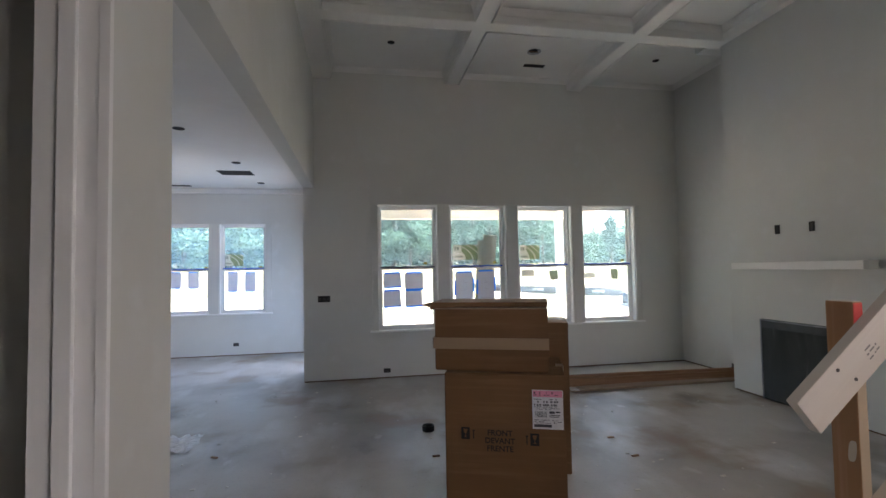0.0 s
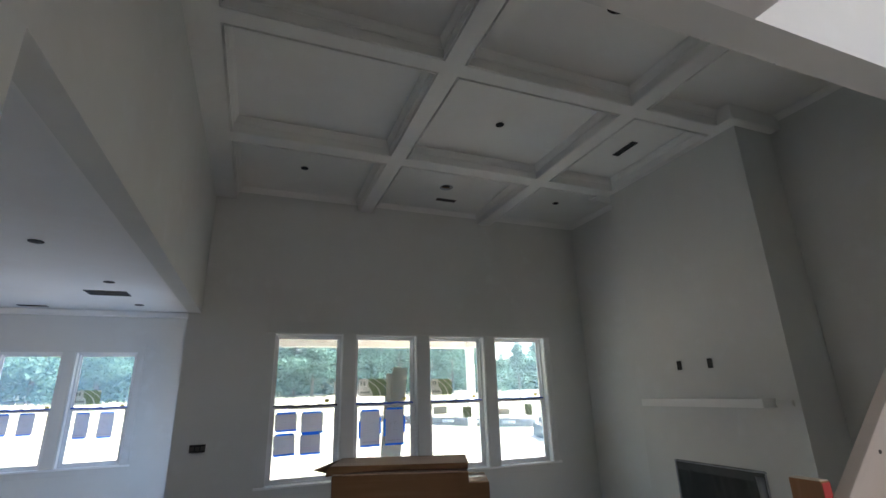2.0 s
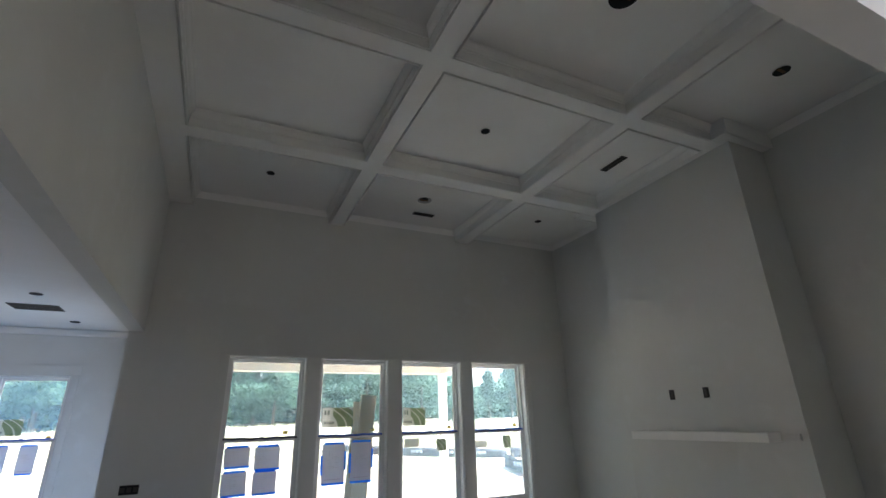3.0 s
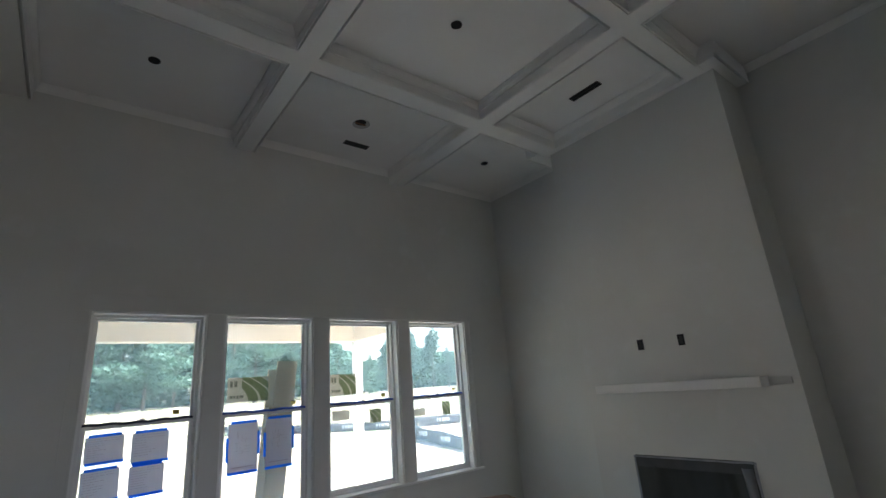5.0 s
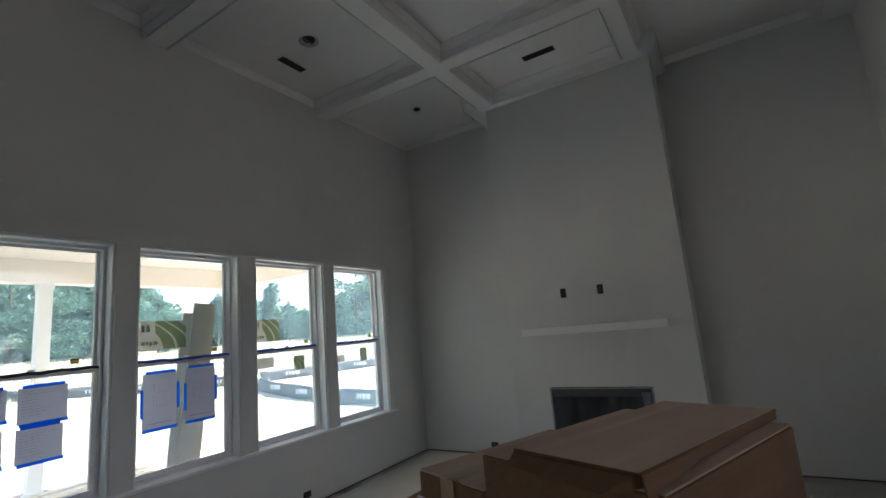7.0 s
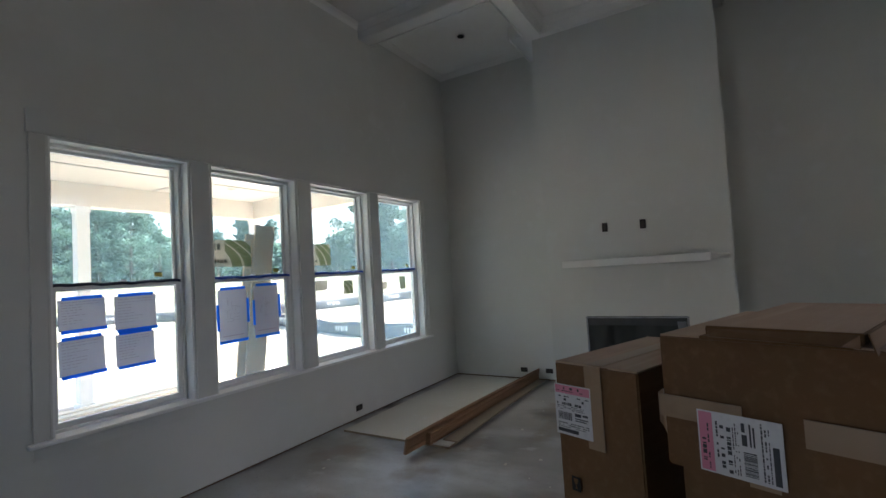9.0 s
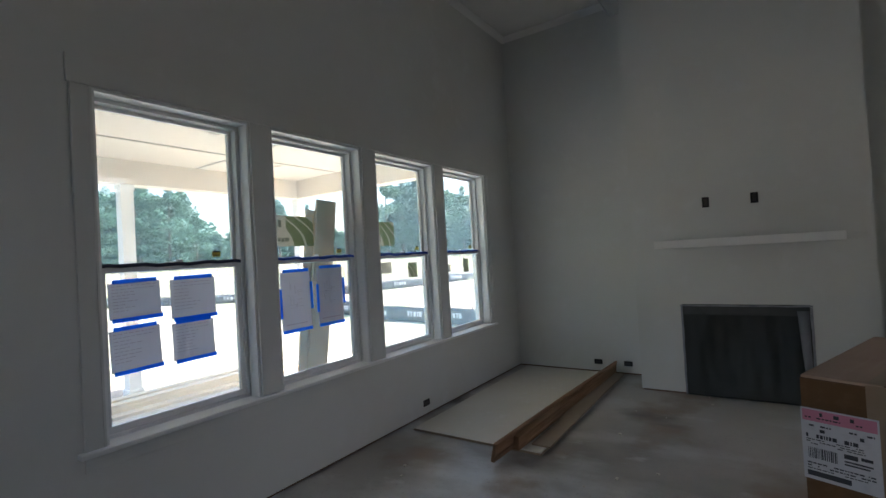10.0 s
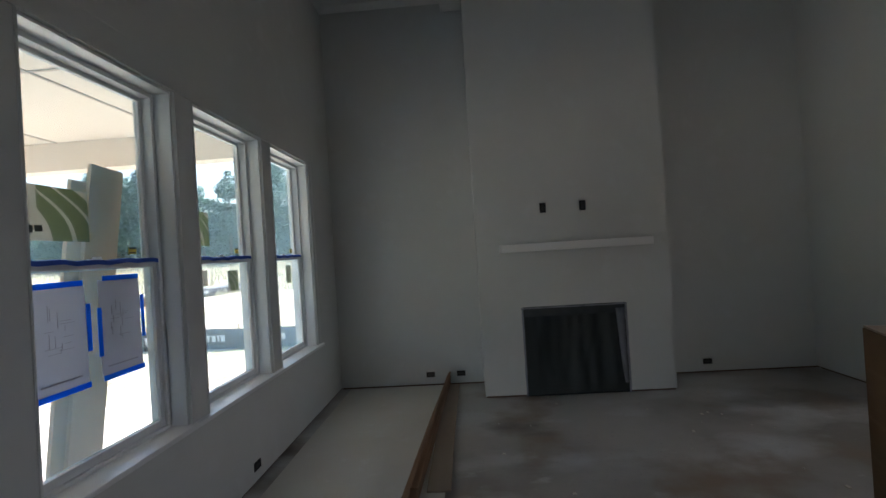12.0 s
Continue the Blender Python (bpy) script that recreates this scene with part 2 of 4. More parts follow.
structure("floor", block(block(bmesh.new(), -7, 5.6, -3, 7.2, -0.25, 0), -7, -0.25, 7.2, 9.66, -0.25, 0), CONCRETE, "bare grey concrete slab with dust and stains", "floor")
structure("wall_north", panel("y", NORTH, 7.21, -0.42, 5.5, GAP, 4.6, [(a, b, SILL, HEAD) for a, b in WINDOWS]), WALL)
structure("wall_kitchen_north", panel("y", KN, 9.66, -7, -0.25, GAP, 3.3, [(a, b, 0.74, 2.40) for a, b in KITCHEN_WINDOWS]), WALL)
structure("wall_kitchen_east", panel("x", -0.42, -0.25, 7.21, KN, 0.0, 3.3, [(7.75, 8.75, 0.0, 2.3)]), WALL)
structure("wall_west", panel("x", -0.42, WEST, -2.6, NORTH, GAP, 4.6, [(2.075, NORTH, GAP, 2.66), (0.72, 1.69, GAP, 2.44)]), WALL)
structure("wall_kitchen_south", panel("y", 1.92, 2.04, -7, -0.42, GAP, 3.3), WALL)
# the opening in the far west wall is assumed, for the kitchen's added light
structure("wall_far_west", panel("x", -7.1, -7, -2.6, 9.66, 0, 3.3, [(6.4, 8.4, 0.3, 2.5)]), WALL)
structure("wall_south", panel("y", 1.63, SOUTH, WEST, EAST, GAP, 5.9, [(WEST, 4.1, GAP, 3.06)]), WALL)
structure("wall_east", panel("x", EAST, 5.5, -2.6, 7.21, GAP, 5.9), WALL)
# the smaller, lower opening is invented to hold the stair fill lamp
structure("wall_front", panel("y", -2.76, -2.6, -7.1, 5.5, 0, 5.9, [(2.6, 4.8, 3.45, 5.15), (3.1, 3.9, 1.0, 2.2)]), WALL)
structure("wall_stair_upper", panel("x", 2.0, 2.155, -2.6, 1.63, 3.2, 5.9), WALL)
structure("chimney_breast", panel("x", BREAST, EAST, BR0, BR1, GAP, 4.24, [(3.98, 4.95, GAP, 0.88)]), WALL)
plates = bmesh.new()
for b in ((-0.41, 5.49, NORTH + 0.012, 7.2), (-6.9, -0.26, KN + 0.012, 9.64), (EAST + 0.012, 5.49, -2.5, 7.0), (WEST - 0.1, WEST - 0.012, -2.5, 0.72), (WEST - 0.1, WEST - 0.012, 1.69, 2.065), (4.11, 5.3, 1.64, SOUTH - 0.012), (BREAST + 0.012, 5.3, BR0 + 0.012, 3.98), (BREAST + 0.012, 5.3, 4.95, BR1 - 0.012)):
    block(plates, *b, 0, GAP)
structure("sill_plate", plates, PLATE)

# ---- ceilings ----
CZ, BZ = 4.372, 4.215
ceil = bmesh.new()
block(ceil, WEST - 0.1, EAST + 0.1, SOUTH - 0.1, NORTH + 0.1, CZ + 0.004, CZ + 0.12)
COLS = [(-0.02, 1.59), (1.81, 3.50), (3.72, EAST + 0.1)]
ROWS = [(2.06, 3.56), (3.757, 5.235), (5.46, NORTH + 0.1)]
CELLS = [(a, 4.69 if (i == 2 and j == 1) else b, c, d) for i, (a, b) in enumerate(COLS) for j, (c, d) in enumerate(ROWS)]
GROOVE = 0.024
# section of a coffer's edge: open joint, thin bead, beam side, crown under the panel
LIP = [(-GROOVE, BZ), (-GROOVE, BZ + 0.03), (-0.009, BZ + 0.03), (-0.009, BZ - 0.005), (-0.002, BZ - 0.006), (0.0, BZ - 0.002), (0.0, 4.298), (0.008, 4.301), (0.011, 4.316), (0.022, 4.342), (0.038, 4.361), (0.043, CZ + 0.005)]
for a, b, c, d in CELLS:
    rings = []
    for off, z in LIP:
        rings.append([ceil.verts.new(p) for p in ((a + off, c + off, z), (b - off, c + off, z), (b - off, d - off, z), (a + off, d - off, z))])
    for lo, hi in zip(rings, rings[1:]):
        for k in range(4):
            n = (k + 1) % 4
            ceil.faces.new((lo[k], lo[n], hi[n], hi[k]))
# undersides of the beams between the cells
OPEN = [(a - GROOVE, b + GROOVE, c - GROOVE, d + GROOVE) for a, b, c, d in CELLS]
xs = sorted({WEST, EAST, *[v for c in OPEN for v in c[:2]]})
ys = sorted({SOUTH, NORTH, *[v for c in OPEN for v in c[2:]]})
for x0, x1 in zip(xs, xs[1:]):
    for y0, y1 in zip(ys, ys[1:]):
        mx, my = (x0 + x1) / 2, (y0 + y1) / 2
        if not any(a < mx < b and c < my < d for a, b, c, d in OPEN):
            ceil.faces.new([ceil.verts.new(p) for p in ((x0, y0, BZ), (x1, y0, BZ), (x1, y1, BZ), (x0, y1, BZ))])
# the beam widens where it wraps the chimney breast
for y0, y1, e in ((5.43, 5.60, 1), (3.42, 3.59, -1)):
    edge = y1 if e > 0 else y0
    block(ceil, 4.62, EAST + 0.05, y0, y1, BZ - 0.001, CZ + 0.02)
    block(ceil, 4.62, EAST + 0.05, *sorted((edge, edge + e * 0.013)), BZ + 0.03, CZ + 0.02)
    block(ceil, 4.62, EAST + 0.05, *sorted((edge + e * 0.013, edge + e * 0.022)), BZ - 0.005, CZ + 0.02)
# plain cove where panels run out to the outer walls
COVE = [(-0.01, -0.062), (0.0, -0.062), (0.004, -0.056), (0.012, -0.040), (0.028, -0.020), (0.046, -0.007), (0.054, -0.003), (0.054, 0.01), (-0.01, 0.01)]
for p, q in (((WEST, NORTH), (EAST, NORTH)), ((EAST, 5.4), (EAST, NORTH)), ((EAST, SOUTH), (EAST, 3.5))):
    inward = (0, -1) if p[1] == q[1] else (-1, 0)
    ends = [[ceil.verts.new((o[0] + inward[0] * u, o[1] + inward[1] * u, CZ + v)) for u, v in COVE] for o in (p, q)]
    for k in range(len(COVE)):
        n = (k + 1) % len(COVE)
        ceil.faces.new((ends[0][k], ends[0][n], ends[1][n], ends[1][k]))
structure("ceiling_coffered", ceil, CEIL, "white coffered ceiling with moulded beams", "ceiling")
structure("ceiling_foyer", block(bmesh.new(), WEST, 2.155, -2.6, 1.63, 3.06, 3.2), CEIL)
structure("ceiling_kitchen", block(bmesh.new(), -7, -0.42, 2.04, KN, 3.05, 3.2), CEIL)
structure("ceiling_side_room", block(bmesh.new(), -7, -0.42, -2.6, 1.92, 3.05, 3.2), CEIL)
structure("ceiling_stairs", block(bmesh.new(), 2.0, 5.5, -2.76, 1.79, 5.9, 6.0), CEIL)
# unseen slab that blocks the sun; its front overhang is added to shade the window
structure("shading_roof", block(block(bmesh.new(), -7.6, 5.9, -6.5, 7.25, 6.05, 6.2), -7.6, -0.2, 7.25, 9.9, 3.3, 3.45), CEIL)


# ---- windows ----
def ring(bm, x0, x1, z0, z1, w, y0, y1, bevel=0.003):
    for b in ((x0, x1, y0, y1, z0, z0 + w), (x0, x1, y0, y1, z1 - w, z1), (x0, x0 + w, y0, y1, z0 + w, z1 - w), (x1 - w, x1, y0, y1, z0 + w, z1 - w)):
        block(bm, *b, bevel=bevel)
    return bm


def window(name, x0, x1, z0, z1, face, mid, tape):
    """A white single-hung window in a hole of the wall whose inner face is at y = face."""
    w = tagged(new(name), "white vinyl single-hung window", "window", "", "structure")
    lining = bmesh.new()
    for b in ((x0, x0 + 0.014, z0, z1), (x1 - 0.014, x1, z0, z1), (x0 + 0.014, x1 - 0.014, z1 - 0.014, z1)):
        block(lining, b[0], b[1], face - 0.004, face + 0.1, b[2], b[3], bevel=0.002)
    part("window_jamb", lining, TRIM, w)
    a, b = x0 + 0.014, x1 - 0.014
    part("window_frame", ring(bmesh.new(), a, b, z0 + 0.02, z1 - 0.014, 0.024, face + 0.085, face + 0.175), VINYL, w)
    upper = part("upper_sash", ring(bmesh.new(), a + 0.014, b - 0.014, mid - 0.02, z1 - 0.028, 0.030, face + 0.137, face + 0.167), VINYL, w)
    lower = part("lower_sash", ring(bmesh.new(), a + 0.016, b - 0.016, z0 + 0.044, mid + 0.022, 0.036, face + 0.100, face + 0.134), VINYL, w)
    for parent, y, lo, hi, inset in ((upper, face + 0.152, mid + 0.008, z1 - 0.056, 0.041), (lower, face + 0.117, z0 + 0.078, mid - 0.012, 0.049)):
        pane = part("pane", one_block(a + inset, b - inset, y - 0.002, y + 0.002, lo, hi), GLASS, parent)
        pane.visible_shadow = False
    latch = block(one_block((x0 + x1) / 2 - 0.03, (x0 + x1) / 2 + 0.03, face + 0.096, face + 0.122, mid + 0.022, mid + 0.03, bevel=0.003), (x0 + x1) / 2 - 0.008, (x0 + x1) / 2 + 0.03, face + 0.1, face + 0.115, mid + 0.03, mid + 0.04, bevel=0.003)
    part("latch", latch, VINYL, w)
    strip = bmesh.new()
    n = 14
    rows_ = []
    for i in range(n + 1):
        x = a + 0.002 + (b - a - 0.004) * i / n
        sag = 0.004 * math.sin(i * 2.1) + 0.003 * math.sin(i * 0.7)
        rows_.append([strip.verts.new((x, face + dy, mid + dz + sag)) for dy, dz in ((0.088, 0.006), (0.088, 0.026), (0.13, 0.028))])
    for p, q in zip(rows_, rows_[1:]):
        for k in (0, 1):
            strip.faces.new((p[k], q[k], q[k + 1], p[k + 1]))
    strip.normal_update()
    bmesh.ops.solidify(strip, geom=strip.faces[:], thickness=0.002)
    part("tape_strip", strip, tape, w, "dark blue masking tape along the meeting rail")
    return w


for i, (a, b) in enumerate(WINDOWS):
    window("window_%d" % (i + 1), a, b, SILL, HEAD, NORTH, 1.53, BLUE_BLACK if i == 0 else NAVY)
for i, (a, b) in enumerate(KITCHEN_WINDOWS):
    window("window_%d" % (i + 5), a, b, 0.74, 2.40, KN, 1.56, NAVY)


def casing(name, spans, z0, z1, face, side, head):
    t = tagged(new(name), "painted flat window casing with stool and apron", "window trim", "", "structure")
    lo, hi = spans[0][0], spans[-1][1]
    part("head_casing", one_block(lo - side - 0.012, hi + side + 0.012, face - 0.021, face, z1 + 0.003, z1 + head, bevel=0.003), WALL, t)
    edges = [(lo - side, lo - 0.003)] + [(p[1] + 0.003, q[0] - 0.003) for p, q in zip(spans, spans[1:])] + [(hi + 0.003, hi + side)]
    for a, b in edges:
        board = one_block(a, b, face - 0.017, face, z0 + 0.027, z1 + 0.002, bevel=0.003)
        for e in (a, b - 0.012):
            block(board, e, e + 0.012, face - 0.022, face - 0.016, z0 + 0.027, z1 + 0.002, bevel=0.002)
        part("side_casing", board, WALL, t)
    part("window_stool", one_block(lo - side - 0.025, hi + side + 0.025, face - 0.048, face + 0.098, z0, z0 + 0.026, bevel=0.006), TRIM, t, "white painted window stool")
    part("apron", one_block(lo - side, hi + side, face - 0.016, face, z0 - 0.075, z0 - 0.001, bevel=0.003), WALL, t)


casing("trim", WINDOWS, SILL, HEAD, NORTH, 0.092, 0.145)
casing("trim", KITCHEN_WINDOWS, 0.74, 2.40, KN, 0.105, 0.14)
structure("trim_crown_kitchen", one_block(-6.9, -0.43, KN - 0.05, KN - 0.002, 2.95, 3.046, bevel=0.02), CEIL)

# ---- the doorway beside the hall ----
door = tagged(new("door_1"), "painted door frame without its door leaf", "door frame", "", "structure")
part("casing", one_block(WEST, WEST + 0.016, 0.62, 0.705, 0, 2.46, bevel=0.003), TRIM, door)
for y0, y1 in ((1.672, 1.69), (0.72, 0.738)):
    part("jamb", one_block(-0.447, WEST + 0.003, y0, y1, 0, 2.422, bevel=0.002), TRIM, door)
part("head_jamb", one_block(-0.447, WEST + 0.003, 0.72, 1.69, 2.422, 2.44, bevel=0.002), TRIM, door)
part("stop", one_block(-0.388, -0.348, 1.658, 1.672, 0, 2.41, bevel=0.003), TRIM, door)
part("edge_bead", one_block(-0.300, WEST + 0.005, 1.667, 1.6715, 0, 2.41, bevel=0.001), TRIM, door)


# ---- things on the walls and ceilings ----
def electrical_box(name, label, m, w, h, gangs):
    """An open wall box: local x across, z up, y into the room."""
    t = thing(name, label, "outlet", m, "open electrical boxes")
    rim = bmesh.new()
    ring(rim, -w / 2, w / 2, -h / 2, h / 2, 0.006, -0.001, 0.006, bevel=0.0015)
    part("rim", rim, BOX_METAL, t)
    # shallow black plate in place of the box's shaded depth
    part("cavity", one_block(-w / 2 + 0.005, w / 2 - 0.005, -0.001, 0.002, -h / 2 + 0.005, h / 2 - 0.005), DARK, t)
    for g in range(gangs):
        x = (g - (gangs - 1) / 2) * (w / gangs)
        if w > h:
            device = one_block(x - w / gangs * 0.36, x + w / gangs * 0.36, 0.002, 0.007, -h * 0.26, h * 0.26, bevel=0.002)
        else:
            device = one_block(x - w * 0.26, x + w * 0.26, 0.002, 0.007, -h * 0.36, h * 0.36, bevel=0.002)
        part("device", device, BOX_METAL, t)
    return t


BACK = 180  # faces south
for x, y, z in ((3.205, NORTH, 0.118), (0.70, NORTH, 0.107), (-1.884, KN, 0.20)):
    electrical_box("outlet_box", "open dark outlet box low in the unpainted wall", pose(x, y, z, 0, 0, BACK), 0.095, 0.058, 1)
electrical_box("switch_box", "open three-gang switch box beside the windows", pose(-0.15, NORTH, 1.125, 0, 0, BACK), 0.165, 0.085, 3)
for y in (5.986, 5.641, 2.94):
    electrical_box("outlet_box", "open dark outlet box low in the side wall", pose(EAST, y, 0.125, 0, 0, 90), 0.095, 0.058, 1)
for y in (4.706, 4.314):
    electrical_box("outlet_box", "open upright outlet box above the mantel", pose(BREAST, y, 1.876, 0, 0, 90), 0.06, 0.098, 1)


def can_light(label, x, y, z, r):
    t = thing("recessed_light", label, "ceiling light", pose(x, y, z), "ceiling light housings")
    rim = bmesh.new()
    n, rows_ = 28, []
    for rr, zz in ((r, 0.0), (r, -0.006), (r * 0.93, -0.007), (r * 0.86, 0.0)):
        rows_.append([rim.verts.new((rr * math.cos(2 * math.pi * k / n), rr * math.sin(2 * math.pi * k / n), zz)) for k in range(n)])
    for p, q in zip(rows_, rows_[1:]):
        for k in range(n):
            rim.faces.new((p[k], p[(k + 1) % n], q[(k + 1) % n], q[k]))
    part("rim", rim, TRIM if r > 0.07 else BOX_METAL, t)
    part("housing", tube(bmesh.new(), 0, 0, -0.003, 0.02, r * 0.9, r * 0.9, n), LIT_HOUSING if 0.1 < r < 0.11 else DARK, t)
    # off-centre dark disc: the can's shaded side, painted over the grey one
    if 0.1 < r < 0.11:
        part("shade_disc", tube(bmesh.new(), -r * 0.2, -r * 0.25, -0.004, 0.01, r * 0.55, r * 0.55, n), DARK, t)
    if r > 0.07:
        part("bracket", one_block(-r * 0.7, r * 0.5, -0.012, 0.012, -0.006, -0.002, bevel=0.001), CARD_EDGE, t)
    return t


for x, y, r in ((0.753, 6.165, 0.045), (2.606, 4.50, 0.045), (2.646, 6.155, 0.105), (4.445, 6.172, 0.045), (2.69, 2.745, 0.118), (4.474, 2.765, 0.075)):
    can_light("open recessed light housing in the coffered ceiling", x, y, CZ + 0.003, r)
for x, y in ((-1.536, 5.677), (-1.353, 7.272), (-1.33, 8.83)):
    can_light("open recessed light housing in the flat kitchen ceiling", x, y, 3.049, 0.06)


def air_vent(label, m, w, h):
    t = thing("ceiling_vent", label, "vent", m, "open ceiling vents")
    bm = bmesh.new()
    for b in ((-w / 2, w / 2, -h / 2, -h / 2 + 0.012), (-w / 2, w / 2, h / 2 - 0.012, h / 2), (-w / 2, -w / 2 + 0.012, -h / 2 + 0.012, h / 2 - 0.012), (w / 2 - 0.012, w / 2, -h / 2 + 0.012, h / 2 - 0.012)):
        block(bm, *b, -0.006, 0.0, bevel=0.001)
    part("frame", bm, BOX_METAL, t)
    # the duct's dark inside is a black slab, not a real shaft
    part("duct", one_block(-w / 2 + 0.01, w / 2 - 0.01, -h / 2 + 0.01, h / 2 - 0.01, -0.003, 0.02), DARK, t)
    part("damper", one_block(-w / 2 + 0.02, w / 2 - 0.02, -0.004, 0.004, -0.005, -0.003), BOX_METAL, t)


air_vent("open dark duct slot in the coffered ceiling", pose(2.803, 6.57, CZ + 0.003), 0.30, 0.085)
air_vent("open dark duct slot in the coffered ceiling", pose(4.274, 4.487, CZ + 0.003, 0, 0, 90), 0.34, 0.09)
air_vent("large open duct hole in the kitchen ceiling", pose(-1.53, 7.984, 3.049), 0.48, 0.32)
air_vent("narrow open duct slot in the kitchen ceiling", pose(-2.75, 9.2, 3.049), 0.35, 0.1)

# ---- fireplace ----
mantel = thing("mantel_shelf", "white painted box mantel shelf on the chimney breast", "mantel", pose(BREAST, 4.435, 1.45))
part("shelf", one_block(-0.183, -0.002, -0.725, 0.725, 0, 0.076, bevel=0.004), PRIMED, mantel)
part("cleat", one_block(-0.022, -0.0005, -0.88, -0.726, 0.012, 0.062, bevel=0.003), WALL, mantel)
part("fastener", one_block(-0.04, -0.0225, -0.885, -0.862, 0.02, 0.052, bevel=0.002), WALL, mantel)

cover = thing("fireplace_cover", "dark plastic sheet taped over the firebox opening", "cover", pose(BREAST, 4.465, 0))
sheet = bmesh.new()
NU, NV = 44, 36
grid = []
for i in range(NU + 1):
    col = []
    for j in range(NV + 1):
        u, v = i / NU, j / NV
        fold = 0.024 * noise.noise((u * 9, v * 1.1, 0.3)) + 0.009 * noise.noise((u * 17, v * 4 + u * 3, 1.7))
        hang = 0.045 * math.sin(math.pi * v) * math.sin(math.pi * u)
        edge = min(1.0, 9 * u, 9 * (1 - u), 7 * (1 - v), 3 * v + 0.3)
        col.append(sheet.verts.new((-0.0035 + hang * edge + 1.3 * fold * edge, -0.503 + 1.006 * u, 0.003 + 0.89 * v)))
    grid.append(col)
for i in range(NU):
    for j in range(NV):
        sheet.faces.new((grid[i][j], grid[i + 1][j], grid[i + 1][j + 1], grid[i][j + 1])).smooth = True
sheet.normal_update()
bmesh.ops.solidify(sheet, geom=sheet.faces[:], thickness=0.001)
part("plastic_sheet", sheet, PLASTIC, cover)


def ragged(length, width, vertical, seed):
    """A strip of tape with slightly uneven edges, flat on the breast."""
    bm = bmesh.new()
    rows_ = []
    for k in range(25):
        s_ = length * k / 24
        w0, w1 = 0.004 * noise.noise((s_ * 9, seed, 0)), width + 0.007 * noise.noise((s_ * 7, seed, 4))
        rows_.append([bm.verts.new((-0.007, w if vertical else s_, s_ if vertical else w)) for w in (w0, w1)])
    for p, q in zip(rows_, rows_[1:]):
        bm.faces.new((p[0], p[1], q[1], q[0]))
    bm.normal_update()
    bmesh.ops.solidify(bm, geom=bm.faces[:], thickness=0.002)
    return bm


for dy, dz, length, width, vertical, seed in ((-0.52, 0.872, 1.04, 0.016, False, 1.0), (0.498, 0.0, 0.87, 0.018, True, 2.0), (-0.518, 0.0, 0.87, 0.020, True, 3.0)):
    bm = ragged(length, width, vertical, seed)
    bmesh.ops.translate(bm, verts=bm.verts, vec=(0, dy, dz))
    part("tape_strip", bm, PLASTIC_TAPE, cover, "grey tape round the plastic")
part("folded_hem", one_block(-0.0115, -0.0095, -0.49, 0.49, 0.795, 0.866, bevel=0.0008), HEM, cover, "doubled fold along the top")
flap = bmesh.new()
rows_ = []
for k in range(13):
    v = k / 12
    w = 0.03 + 0.055 * (1 - v) * v * 2 + 0.055 * v ** 3
    rows_.append([flap.verts.new((-0.012 - 0.012 * q * (1 - q) * 4, -0.49 + w * q, 0.10 + 0.74 * v)) for q in (0, 0.35, 0.7, 1)])
for p, q in zip(rows_, rows_[1:]):
    for k in range(3):
        flap.faces.new((p[k], p[k + 1], q[k + 1], q[k])).smooth = True
flap.normal_update()
bmesh.ops.solidify(flap, geom=flap.faces[:], thickness=0.001)
part("loose_flap", flap, FOLD, cover, "pale loose fold of the plastic")


# ---- sheets and stickers on the panes ----
def backlit(name, colour, through_colour, share=0.5):
    m = bpy.data.materials.new(name)
    m.use_nodes = True
    nodes, links = m.node_tree.nodes, m.node_tree.links
    bsdf, out = nodes["Principled BSDF"], nodes["Material Output"]
    bsdf.inputs["Base Color"].default_value, bsdf.inputs["Roughness"].default_value = (*colour, 1), 0.75
    tl, mix = nodes.new("ShaderNodeBsdfTranslucent"), nodes.new("ShaderNodeMixShader")
    tl.inputs["Color"].default_value = (*through_colour, 1)
    mix.inputs[0].default_value = share
    links.new(bsdf.outputs[0], mix.inputs[1])
    links.new(tl.outputs[0], mix.inputs[2])
    links.new(mix.outputs[0], out.inputs["Surface"])
    return m


THIN_PAPER = backlit("thin_plan_paper", (0.57, 0.58, 0.64), (0.42, 0.44, 0.55), 0.42)
THIN_INK = backlit("plan_print", (0.40, 0.40, 0.45), (0.29, 0.30, 0.38), 0.42)
BLUE_TAPE = backlit("blue_tape_backlit", (0.02, 0.30, 0.95), (0.01, 0.32, 1.0), 0.65)
STICKER = backlit("pale_sticker", (0.62, 0.59, 0.54), (0.44, 0.42, 0.37), 0.6)
STICKER_GREEN = backlit("green_sticker_shape", (0.17, 0.20, 0.12), (0.15, 0.19, 0.10), 0.5)
STICKER_DARK = backlit("dark_sticker_print", (0.16, 0.16, 0.15), (0.18, 0.20, 0.16), 0.5)
YELLOW = material("yellow_tag", (0.70, 0.50, 0.05), 0.5)


